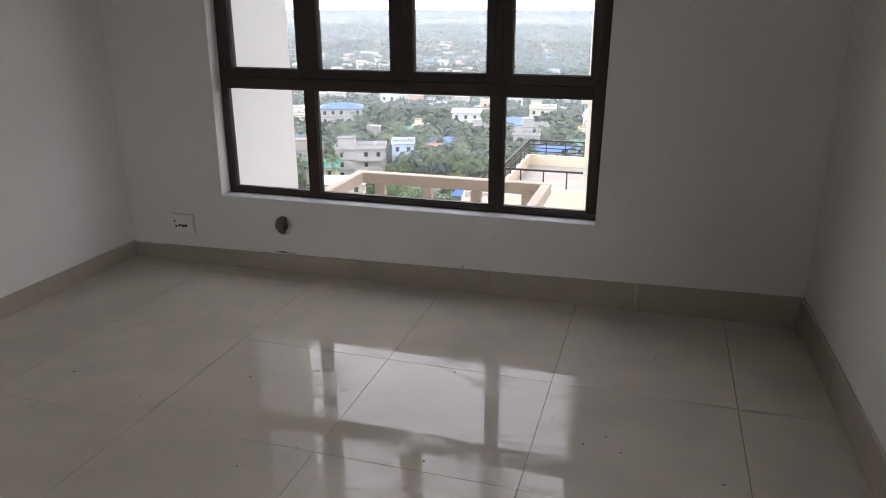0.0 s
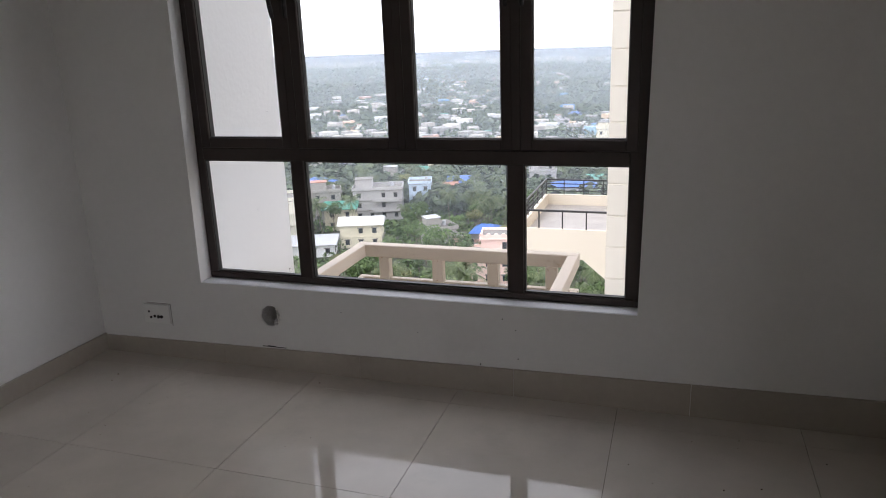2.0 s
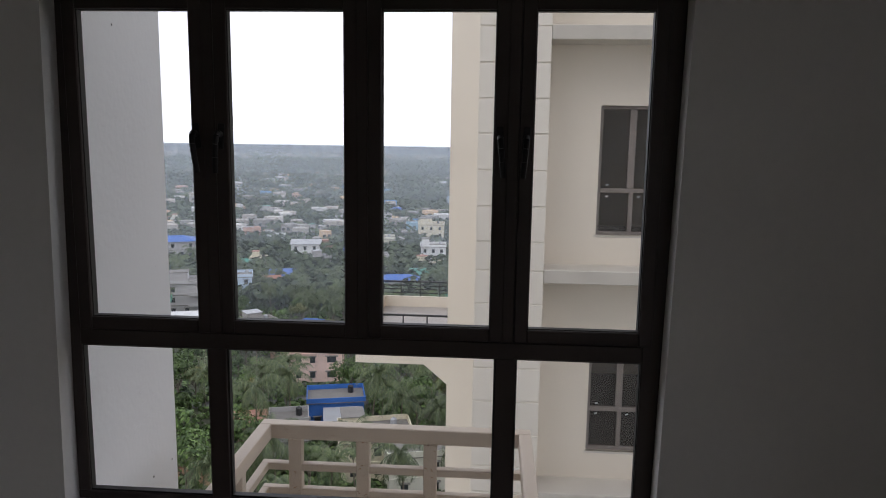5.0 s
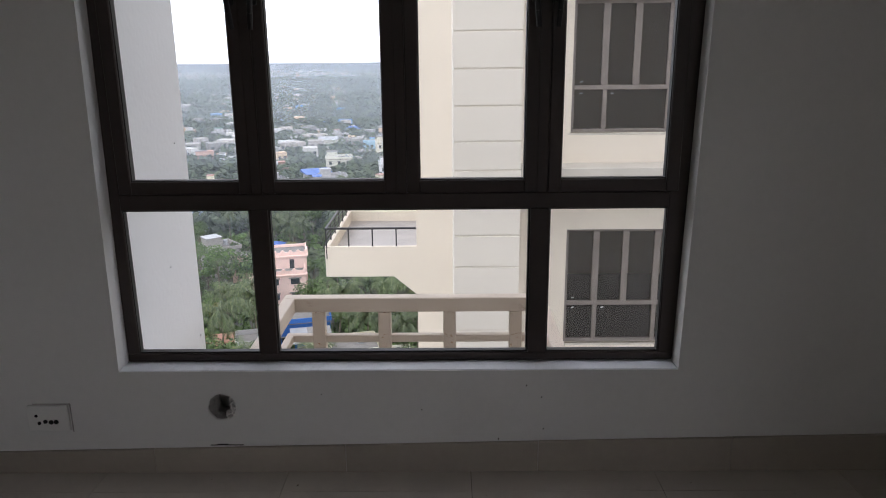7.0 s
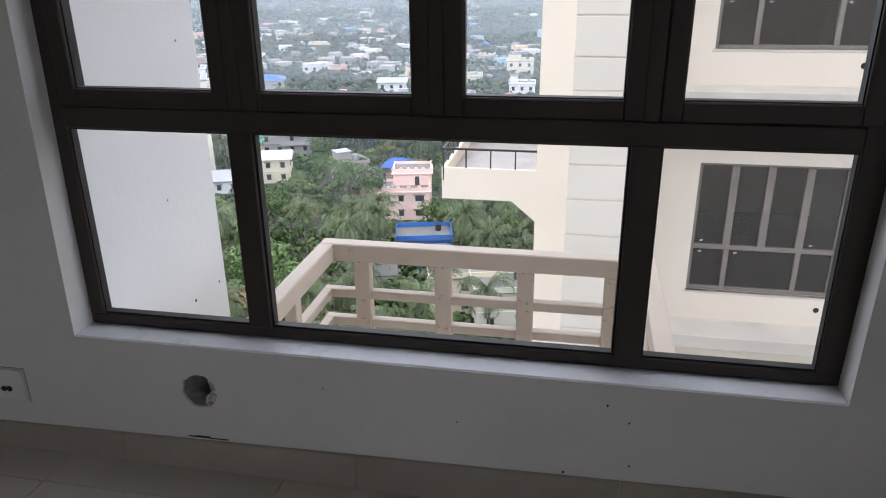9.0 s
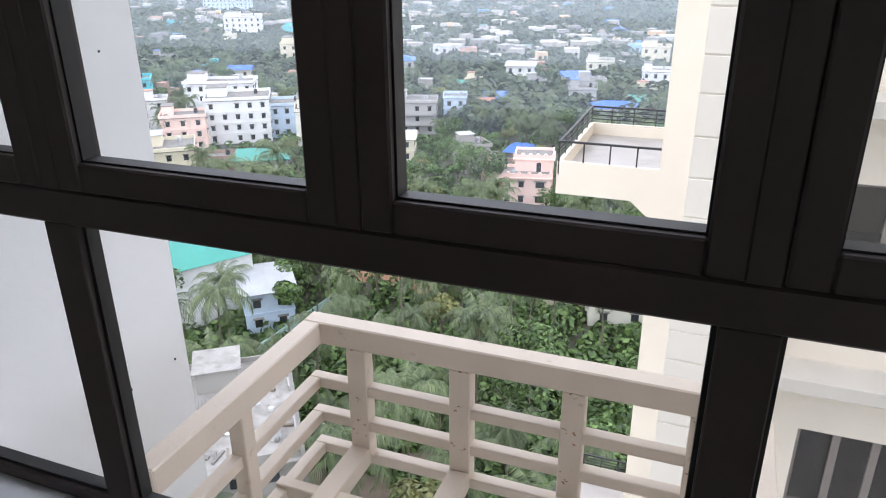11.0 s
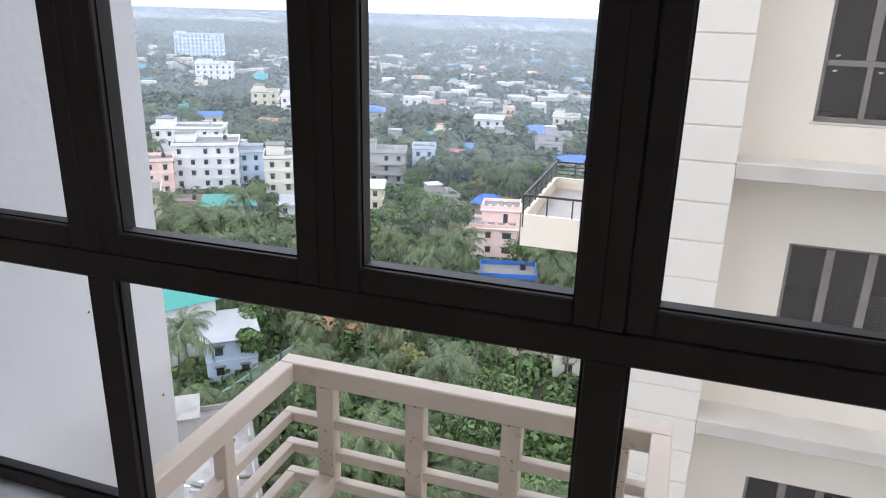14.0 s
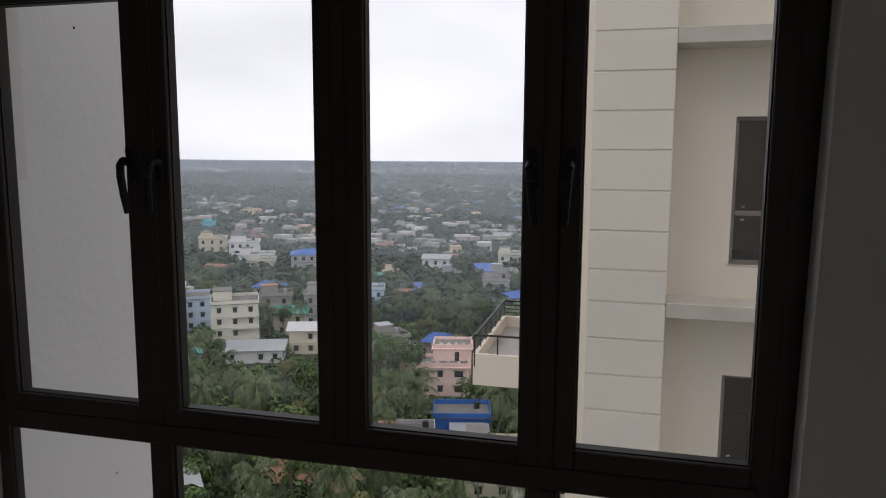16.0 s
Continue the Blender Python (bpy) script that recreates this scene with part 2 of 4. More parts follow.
LEAF2 = material("yellowish_leaf", (0.11, 0.135, 0.035), 0.6, vary=0.15, scale=0.4, own=0.2, island=0.4, tint=(0.16, 0.15, 0.05))
FROND = material("palm_frond", (0.042, 0.074, 0.026), 0.5, vary=0.15, scale=0.5, own=0.25, island=0.35, tint=(0.125, 0.150, 0.062))
FARLEAF = material("far_leaf", (0.034, 0.062, 0.024), 0.75, vary=0.25, scale=0.02, fine=0.2, island=0.6, tint=(0.060, 0.076, 0.038))
SLAB = material("stained_slab", (0.29, 0.275, 0.255), 0.9, vary=0.3, scale=0.6, fine=5, stain=0.8, stain_scale=0.7, stain_from=0.5, stain_color=(0.15, 0.14, 0.125))
LITTER = material("leaf_litter", (0.15, 0.115, 0.085), 0.95, vary=0.4, scale=0.5, fine=5, stain=0.7, stain_scale=2.5, stain_from=0.5, stain_color=(0.06, 0.065, 0.035))
PANE = material("house_window", (0.045, 0.05, 0.055), 0.25, vary=0.3, own=0.4)
CONC = material("weathered_concrete", (0.19, 0.18, 0.165), 0.92, vary=0.25, scale=0.5, fine=4, stain=0.5, stain_scale=0.5, stain_color=(0.14, 0.13, 0.12))


def wallmat(name, color):
    return material("house_" + name, color, 0.88, vary=0.12, scale=0.25, fine=3, stain=0.45, stain_scale=0.35, stain_color=tuple(c * 0.5 for c in color))


HM = {k: wallmat(k, c) for k, c in dict(white=(0.74, 0.74, 0.73), cream=(0.68, 0.62, 0.47), pink=(0.88, 0.64, 0.56), grey=(0.40, 0.39, 0.38),
      blue=(0.045, 0.16, 0.50), cyan=(0.13, 0.50, 0.56), peach=(0.68, 0.44, 0.32), brick=(0.36, 0.25, 0.20), old=(0.33, 0.315, 0.29), paleblue=(0.52, 0.62, 0.74), ivory=(0.66, 0.64, 0.54)).items()}
RM = {k: material("roof_" + k, c, 0.5, vary=0.15, scale=0.5, fine=4, stain=0.3, stain_scale=0.6, stain_color=tuple(x * 0.45 for x in c))
      for k, c in dict(blue=(0.035, 0.12, 0.40), green=(0.03, 0.22, 0.16), tin=(0.36, 0.37, 0.38), red=(0.33, 0.15, 0.10), teal=(0.03, 0.235, 0.185), pale=(0.55, 0.56, 0.55)).items()}


# ---- building helpers ----
def box(bm, x0, x1, y0, y1, z0, z1):
    v = [bm.verts.new((x, y, z)) for x in (x0, x1) for y in (y0, y1) for z in (z0, z1)]
    for f in ((0, 1, 3, 2), (4, 6, 7, 5), (0, 4, 5, 1), (2, 3, 7, 6), (0, 2, 6, 4), (1, 5, 7, 3)):
        bm.faces.new([v[i] for i in f])
    return bm


def boxes(*dims, bevel=0.0, seg=1):
    bm = bmesh.new()
    for d in dims:
        box(bm, *d)
    if bevel:
        bmesh.ops.bevel(bm, geom=list(bm.edges), offset=bevel, segments=seg, affect="EDGES", profile=0.5)
    return bm


def mesh_of(name, bm, mat):
    bmesh.ops.recalc_face_normals(bm, faces=bm.faces)
    me = bpy.data.meshes.new(name)
    bm.to_mesh(me)
    bm.free()
    me.materials.append(mat)
    return me


def thing(name, bm, mat, **tags):
    return tagged(new(name, mesh_of(name, bm, mat)), **tags)


def empty(name, m=None, **tags):
    ob = tagged(new(name), **tags)
    ob.empty_display_size = 0.1
    if m is not None:
        ob.matrix_basis = m
    return ob


def part(name, bm, mat, parent, label="", m=None):
    me = bm if isinstance(bm, bpy.types.Mesh) else mesh_of(name, bm, mat)
    ob = new(name, me)
    ob.parent = parent
    if m is not None:
        ob.matrix_basis = m
    return tagged(ob, label)


def tube(bm, a, b, r0, r1, sides=7):
    a, b = Vector(a), Vector(b)
    q = (b - a).to_track_quat("Z", "Y")
    rings = []
    for p, r in ((a, r0), (b, r1)):
        rings.append([bm.verts.new(p + q @ Vector((r * math.cos(2 * math.pi * i / sides), r * math.sin(2 * math.pi * i / sides), 0))) for i in range(sides)])
    for i in range(sides):
        j = (i + 1) % sides
        bm.faces.new((rings[0][i], rings[0][j], rings[1][j], rings[1][i]))
    bm.faces.new(rings[0][::-1])
    bm.faces.new(rings[1])
    return bm


# ---- room shell ----
XL, XR, YB, HC = -0.60, 2.84, -4.15, 2.76
OX, OZ0, OZ1, WT = 1.925, 0.388, 2.12, 0.22
HX, HZ, HR = 0.349, 0.253, 0.050
DY0, DY1, EAST = -3.95, -2.40, 1.6

floor = thing("floor", boxes((XL - 0.1, XR + 0.3, YB - 0.1, 0.0, -0.15, -0.006)), GROUT, label="cream polished vitrified tile floor with dust and smears", category="floor", kind="structure")
wall_n = boxes((XL - 0.2, 0, 0, WT, -0.15, OZ0), (OX + 0.012, XR + 0.2, 0, WT, -0.15, OZ0), (XL - 0.2, XR + 0.2, 0, WT, OZ1, 2.92),
               (0, HX - 0.1, 0, 0.113, -0.15, OZ0), (HX + 0.1, OX, 0, 0.113, -0.15, OZ0), (HX - 0.1, HX + 0.1, 0, 0.113, -0.15, HZ - 0.1), (HX - 0.1, HX + 0.1, 0, 0.113, HZ + 0.1, OZ0),
               (OX, OX + 0.012, 0, WT, -0.15, OZ0), (0, OX, 0.113, WT, -0.15, 0.223))
# the two jambs lean a little to the right on their way up
for outer, low, high in ((XL - 0.2, 0.002, 0.028), (XR + 0.2, OX + 0.012, OX + 0.037)):
    ends = [[wall_n.verts.new((x, y, z)) for x, y in ((outer, 0), (inner, 0), (inner, WT), (outer, WT))] for z, inner in ((OZ0, low), (OZ1, high))]
    wall_n.faces.new(ends[0]), wall_n.faces.new(ends[1][::-1])
    for i in range(4):
        wall_n.faces.new((ends[0][i], ends[0][(i + 1) % 4], ends[1][(i + 1) % 4], ends[1][i]))
N = 32
rim = []
for i in range(N):
    a = 2 * math.pi * i / N
    c, s = math.cos(a), math.sin(a)
    r = HR * (1 + 0.10 * noise.noise(Vector((c * 1.6, s * 1.6, 3.3))) + random.uniform(-0.05, 0.05))
    e = 0.1 / max(abs(c), abs(s))
    rim.append([wall_n.verts.new(p) for p in ((HX + e * c, 0, HZ + e * s), (HX + r * c, 0, HZ + r * s), (HX + r * 0.97 * c, 0.006, HZ + r * 0.97 * s))])
for i in range(N):
    a, b = rim[i], rim[(i + 1) % N]
    wall_n.faces.new((a[0], b[0], b[1], a[1]))
    wall_n.faces.new((a[1], b[1], b[2], a[2]))
hole = bmesh.new()
prev = None
for k in range(9):
    y = 0.006 + 0.024 * k
    loop = []
    for i in range(N):
        a = 2 * math.pi * i / N
        r = HR * (1.0 + 0.16 * noise.noise(Vector((math.cos(a) * 2.2, math.sin(a) * 2.2, y * 30))) + random.uniform(-0.03, 0.03))
        loop.append(hole.verts.new((HX + r * math.cos(a) + y * 0.05, y, HZ + r * math.sin(a) - y * 0.1)))
    if prev:
        for i in range(N):
            hole.faces.new((prev[i], prev[(i + 1) % N], loop[(i + 1) % N], loop[i]))
    prev = loop
thing("wall_north", wall_n, PAINT, label="off-white painted wall with a low wide window and a bored hole", category="wall", kind="structure")
thing("pipe_hole", hole, CEMENT, label="rough bored pipe hole through the wall", category="hole", kind="structure")
chip = bmesh.new()
for k in range(90):
    a = math.radians(random.uniform(-70, 52))
    r = HR * random.uniform(0.60, 1.02)
    y, q = 0.006 + (1.02 * HR - r) * 0.7, random.uniform(0.004, 0.009)
    c = Vector((HX + r * math.cos(a), y, HZ + r * math.sin(a)))
    made = bmesh.ops.create_icosphere(chip, subdivisions=1, radius=q)["verts"]
    for v in made:
        v.co = c + Vector((v.co.x, v.co.y * random.uniform(0.6, 1.6), v.co.z)) * random.uniform(0.75, 1.2)
thing("broken_plaster", chip, CHIP, label="pale broken plaster and grit inside the bored hole", category="plaster", kind="stuff")
thing("wall_west", boxes((XL - 0.2, XL, YB, 0, -0.15, 2.92)), PAINT, label="plain off-white painted side wall", category="wall", kind="structure")
east = thing("wall_east", boxes((0, 0.2, YB - 0.15, DY0, -0.15, 2.92), (0, 0.2, DY1, 0, -0.15, 2.92), (0, 0.2, DY0, DY1, -0.15, 0), (0, 0.2, DY0, DY1, 2.25, 2.92)), PAINT, label="off-white painted side wall with a balcony doorway, slightly out of square", category="wall", kind="structure")
east.matrix_basis = pose(XR, 0, 0, 0, 0, EAST)
thing("wall_south", boxes((XL - 0.2, XR + 0.4, YB - 0.15, YB, -0.15, 2.92)), PAINT, label="plain off-white painted back wall", category="wall", kind="structure")
thing("ceiling", boxes((XL - 0.2, XR + 0.4, YB - 0.15, WT, HC, HC + 0.15)), CEIL, label="plain white painted ceiling", category="ceiling", kind="structure")

# sill slab and outer sloping plaster sill
sill = thing("window_sill", boxes((0.002, OX + 0.011, 0.003, 0.080, OZ0 - 0.012, OZ0 + 0.003), bevel=0.002), SILL, label="dusty pale sill under the window", category="sill", kind="structure")
bm = bmesh.new()
prof = [(0.1135, 0.396), (0.1135, 0.408), (0.130, 0.392), (0.225, 0.272), (0.225, 0.22), (0.1135, 0.22)]
steps = 46
cols = []
for i in range(steps + 1):
    x = 0.004 + (OX - 0.008) * i / steps
    cols.append([bm.verts.new((x, y + (0 if k in (0, 5) else random.uniform(-0.006, 0.006)), z + (0 if k in (0, 5) else random.uniform(-0.006, 0.006)))) for k, (y, z) in enumerate(prof)])
for a, b in zip(cols, cols[1:]):
    for k in range(6):
        bm.faces.new((a[k], b[k], b[(k + 1) % 6], a[(k + 1) % 6]))
bm.faces.new(cols[0])
bm.faces.new(cols[-1][::-1])
thing("outer_sill", bm, PLASTER, label="rough white plaster sloping outer sill", category="sill", kind="structure")

def ring(x0, x1, z0, z1, w, y0, y1, bevel=0.0):
    """A rectangular frame of width w round an opening."""
    return boxes((x0 - w, x0, y0, y1, z0 - w, z1 + w), (x1, x1 + w, y0, y1, z0 - w, z1 + w), (x0, x1, y0, y1, z0 - w, z0), (x0, x1, y0, y1, z1, z1 + w), bevel=bevel)


# ---- window ----
FY0, FY1 = 0.077, 0.112
win = empty("window_1", pose(0, 0, 0), label="dark brown framed window with four casements over fixed panes", category="window", kind="structure")
ZB0, ZB1, ZU0, ZU1 = 0.427, 0.937, 1.040, 2.02
part("window_frame", boxes((0.004, OX + 0.014, FY0, FY1, 0.392, ZB0 - 0.006), bevel=0.003), FRAME, win)
part("window_frame", boxes((0.004, OX + 0.035, FY0, FY1, 2.06, OZ1 - 0.004), bevel=0.003), FRAME, win)
part("window_frame", boxes((0.004, 0.046, FY0, FY1, ZB0 - 0.006, 2.06), bevel=0.003), FRAME, win)
part("window_frame", boxes((OX - 0.040, OX + 0.035, FY0, FY1, ZB0 - 0.006, 2.06), bevel=0.003), FRAME, win)
part("transom", boxes((0.046, OX - 0.040, FY0 - 0.006, FY1, ZB1 + 0.006, 0.9965), bevel=0.003), FRAME, win)
for x0, x1 in ((0.479, 0.540), (1.425, 1.488)):
    part("mullion", boxes((x0, x1, FY0 - 0.0045, FY1, ZB0 - 0.006, ZB1 + 0.006), bevel=0.002), FRAME, win)
part("rebate", ring(0.086, 1.876, 1.035, 2.025, 0.06, 0.1125, FY1 + 0.009), FRAME, win)
for x0, x1 in ((0.458, 0.566), (0.943, 1.049), (1.408, 1.517)):
    part("rebate", boxes((x0, x1, 0.1128, FY1 + 0.0085, 1.035, 2.025)), FRAME, win)
for x0, x1 in ((0.4853, 0.5277), (0.9713, 1.0107), (1.4423, 1.4787)):
    part("mullion", boxes((x0, x1, FY0 - 0.0055, FY1, 0.9965, 2.06), bevel=0.002), FRAME, win)


def lever_bm():
    """A casement lever: rose plate, neck and a lever that curves down."""
    bm = boxes((-0.011, 0.011, -0.008, 0.0, -0.045, 0.035), bevel=0.003)
    pts = [Vector((0, -0.008, 0)), Vector((0, -0.030, 0.004)), Vector((0, -0.042, -0.006)), Vector((0, -0.046, -0.03)), Vector((0, -0.044, -0.07)), Vector((0, -0.038, -0.118))]
    for k, (a, b) in enumerate(zip(pts, pts[1:])):
        tube(bm, a, b, 0.0095, 0.0095 - 0.0003 * k, 10)
    return bm


for k, (x0, x1) in enumerate(((0.049, 0.473), (0.546, 1.419), (1.494, 1.882))):
    bead = part("glazing_bead", ring(x0, x1, ZB0, ZB1, 0.006, FY0 + 0.008, 0.1085), GASKET, win)
    pane = part("pane", boxes((x0 - 0.003, x1 + 0.003, 0.098, 0.103, ZB0 - 0.003, ZB1 + 0.003)), GLASS, win, "clear fixed glass pane")
    pane.visible_shadow = False
for k, (x0, x1, s) in enumerate(((0.091, 0.453, 1), (0.571, 0.938, -1), (1.054, 1.403, 1), (1.522, 1.871, -1))):
    sash = part("sash", ring(x0, x1, ZU0, ZU1, 0.042, FY0 - 0.008, 0.1085, bevel=0.003), FRAME, win, "dark brown casement sash")
    part("glazing_bead", ring(x0 + 0.003, x1 - 0.003, ZU0 + 0.003, ZU1 - 0.003, 0.005, FY0 + 0.004, 0.1075), GASKET, sash)
    pane = part("pane", boxes((x0 - 0.004, x1 + 0.004, 0.098, 0.103, ZU0 - 0.004, ZU1 + 0.004)), GLASS, sash, "clear glass pane")
    pane.visible_shadow = False
    hx = x1 + 0.018 if s > 0 else x0 - 0.022
    part("handle", lever_bm(), HANDLE, sash, "curved black lever handle", pose(hx, FY0 - 0.008, 1.640, 0, -6 if s > 0 else 4, 0))

# ---- socket plate, left unfinished ----
sock = empty("socket_plate", pose(-0.265, 0, 0.216), label="white wall socket plate with dark pin holes", category="socket")
part("plate", boxes((-0.073, 0.073, -0.009, 0.004, -0.048, 0.048), bevel=0.003, seg=2), PLASTIC, sock)
for x, z, r in ((-0.042, 0.010, 0.0055), (-0.034, -0.018, 0.0065), (-0.012, -0.012, 0.0075), (0.008, -0.014, 0.0085), (0.026, -0.013, 0.0085)):
    part("pin_hole", tube(bmesh.new(), (x, -0.0112, z), (x, -0.0085, z), r, r, 10), DARK, sock)
# Grey strips above and right of the plate stand in for its shadow line.
part("margin", boxes((-0.055, 0.080, -0.0015, 0.002, 0.050, 0.0535), (0.0765, 0.080, -0.0015, 0.002, -0.056, 0.050)), CEMENT, sock, "grey strip painted in for the thin shadow line round the plate")

# ---- dark scrape on the wall just above the skirting ----
thing("plaster_crack", boxes((0.295, 0.414, -0.0015, 0.001, 0.103, 0.106), (0.32, 0.36, -0.0015, 0.001, 0.106, 0.109)), DARK, label="dark crack in the plaster above the skirting", category="crack")

# ---- air-conditioner ledge cage outside ----
cage = empty("ledge_cage", pose(0, 0, 0), label="beige painted steel ledge cage with rust stains outside the window", category="ledge cage")
ZT0, ZT1, YF0, YF1, CX0, CX1 = 0.275, 0.345, 0.895, 0.955, 0.370, 1.600
part("top_rail", boxes((CX0, CX1, YF0, YF1, ZT0, ZT1), bevel=0.004), CAGE, cage)
for x in (CX0, CX1 - 0.055):
    part("top_rail", boxes((x, x + 0.055, 0.226, YF0, ZT0, ZT1), bevel=0.004), CAGE, cage)
POSTS = (0.500, 0.812, 1.120, 1.432)
for x in POSTS:
    part("post", boxes((x, x + 0.060, 0.897, 0.947, -0.115, ZT0), bevel=0.003), CAGE, cage)
    part("floor_beam", boxes((x, x + 0.060, 0.222, 0.897, -0.115, -0.055), bevel=0.003), CAGE, cage)
for z in (0.120, 0.000, -0.115):
    part("front_bar", boxes((CX0, CX1, 0.903, 0.940, z, z + 0.035), bevel=0.003), CAGE, cage)
    for x in (CX0, CX1 - 0.04):
        part("side_bar", boxes((x, x + 0.036, 0.222, 0.903, z, z + 0.035), bevel=0.003), CAGE, cage)
for x in (CX0 + 0.004, CX1 - 0.046):
    part("side_post", boxes((x, x + 0.045, 0.520, 0.565, -0.115, ZT0), bevel=0.003), CAGE, cage)
for y in (0.700, 0.480, 0.270):
    part("floor_bar", boxes((CX0, CX1, y - 0.018, y + 0.018, -0.105, -0.066), bevel=0.003), CAGE, cage)

rust, bm = random.Random(6), bmesh.new()
for x in POSTS:
    for z in (ZT0 - 0.004, 0.158, 0.116, 0.038, -0.003):
        if rust.random() < 0.45:
            continue
        for k in range(rust.choice((2, 3, 5, 6))):
            cx, cz, r = x + rust.uniform(0.008, 0.052), z + rust.uniform(-0.014, 0.008), rust.uniform(0.0012, 0.0042)
            ring_v = [(cx + r * rust.uniform(0.6, 1.6) * math.cos(i * 0.9), cz + r * rust.uniform(0.4, 1.0) * math.sin(i * 0.9)) for i in range(7)]
            front = [bm.verts.new((min(max(u, x + 0.004), x + 0.056), 0.8962, w)) for u, w in ring_v]
            back = [bm.verts.new((v.co.x, 0.8975, v.co.z)) for v in front]
            bm.faces.new(front), bm.faces.new(back[::-1])
            for i in range(7):
                bm.faces.new((front[i], front[(i + 1) % 7], back[(i + 1) % 7], back[i]))
part("rust_stain", bm, RUST, cage, "brown rust specks at the welds")["kind"] = "stuff"

# ---- own facade and the fin beside the window ----
thing("wall_fin", boxes((-0.25, 0.020, WT + 0.002, 0.80, -50, 9), (0.002, 0.020, 0.126, WT + 0.002, 0.26, 2.115)), STUCCO, label="white rough stucco fin wall outside the window", category="wall", kind="structure")
thing("wall_facade", boxes((-9, XL - 0.2, 0.02, WT, -50, 9), (XR + 0.2, 9, 0.02, WT, -50, 9), (XL - 0.2, XR + 0.2, 0.02, WT, -50, -0.15), (XL - 0.2, XR + 0.2, 0.02, WT, 2.92, 9)), STUCCO,
      label="white stucco outer wall of the tower", category="wall", kind="structure")

# ---- neighbouring wing of the tower ----
NY, NF, ST = 7.40, 6.90, 3.02
GZ = -50.0
tower = empty("apartment_building", pose(5, 7, GZ), label="cream high-rise wing with grooved pier, ledges and grey-brown windows", category="building")
tower.matrix_basis = Matrix.Identity(4)
WX0, WX1, WS, WH, WTR = 2.778, 4.515, 0.42, 1.69, 0.59
FLOORS = range(-6, 3)
FT, RX0, RX1, RY = 0.22, 2.35, 6.4, 12.1
wall = bmesh.new()
box(wall, 2.06, WX0, NY, NY + FT, GZ, 9)
box(wall, WX1, 9.5, NY, NY + FT, GZ, 9)
lo = GZ
for f in FLOORS:
    z = WS + ST * f
    box(wall, WX0, WX1, NY, NY + FT, lo, z)
    lo = z + WH
box(wall, WX0, WX1, NY, NY + FT, lo, 9)
# flats behind the windows: side walls, back wall and slabs
box(wall, 2.06, RX0, NY + FT, RY, GZ, 9)
box(wall, RX1, 9.5, NY + FT, RY, GZ, 9)
box(wall, 2.06, 9.5, RY, RY + 0.3, GZ, 9)
for f in range(-6, 4):
    box(wall, RX0, RX1, NY + FT, RY, ST * f - 0.16, ST * f)
part("wall", wall, FACADE, tower)
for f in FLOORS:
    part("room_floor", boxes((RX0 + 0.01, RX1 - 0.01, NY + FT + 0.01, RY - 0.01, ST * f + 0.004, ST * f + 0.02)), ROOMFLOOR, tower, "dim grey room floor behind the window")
drape = bmesh.new()
n = 60
low, top = [], []
for i in range(n + 1):
    x, y = WX0 - 0.1 + (WX1 - WX0 + 0.2) * i / n, NY + 0.42 + 0.035 * math.sin(i * 1.35) + random.uniform(-0.008, 0.008)
    low.append(drape.verts.new((x, y, WS - 3 * ST - 0.3))), top.append(drape.verts.new((x, y, WS - 3 * ST + WH + 0.2)))
for i in range(n):
    drape.faces.new((low[i], low[i + 1], top[i + 1], top[i]))
part("curtain", drape, DRAPE, tower, "dull maroon curtain behind the lower window")
pier = part("pier", boxes((1.215, 2.065, NF + 0.015, RY + 0.3, GZ, 9)), PANEL, tower, "pale pier with horizontal grooves")
COURSES = (0.372, 0.447, 0.456, 0.450, 0.430, 0.432, 0.433)
course_me = [mesh_of("panel", boxes((0, 0.87, 0, 0.02, 0.009, h - 0.009), bevel=0.004), PANEL) for h in COURSES]
for f in range(-7, 3):
    for i, me in enumerate(course_me):
        part("panel", me, PANEL, pier, m=pose(1.205, NF, ST * f + sum(COURSES[:i])))
for f in range(-7, 4):
    z = ST * f
    part("ledge", boxes((2.078, 9.5, NF + 0.004, NY + 0.01, z - 0.155, z + 0.02), bevel=0.008), LEDGE, tower, "weathered concrete ledge")


def neighbour_window():
    """A four-light casement over three fixed lights, as parts of one window."""
    w, h, t = WX1 - WX0, WH, 0.045
    fr = boxes((0, t, 0, 0.06, 0, h), (w - t, w, 0, 0.06, 0, h), (t, w - t, 0, 0.06, 0, t), (t, w - t, 0, 0.06, h - t, h), (t, w - t, -0.005, 0.06, WTR - 0.03, WTR + 0.03), bevel=0.004)
    up, low = (0.432, 0.848, 1.290), (0.448, 1.298)
    bars = [(x - 0.045, x + 0.045, -0.004, 0.056, WTR + 0.03, h - t) for x in up] + [(x - 0.03, x + 0.03, -0.004, 0.056, t, WTR - 0.03) for x in low]
    spans = []
    for xs, z0, z1, e in ((up, WTR + 0.03, h - t, 0.045), (low, t, WTR - 0.03, 0.03)):
        edge = [t] + [v for x in xs for v in (x - e, x + e)] + [w - t]
        spans += [(a, b, z0, z1) for a, b in zip(edge[::2], edge[1::2])]
    return fr, bars, spans


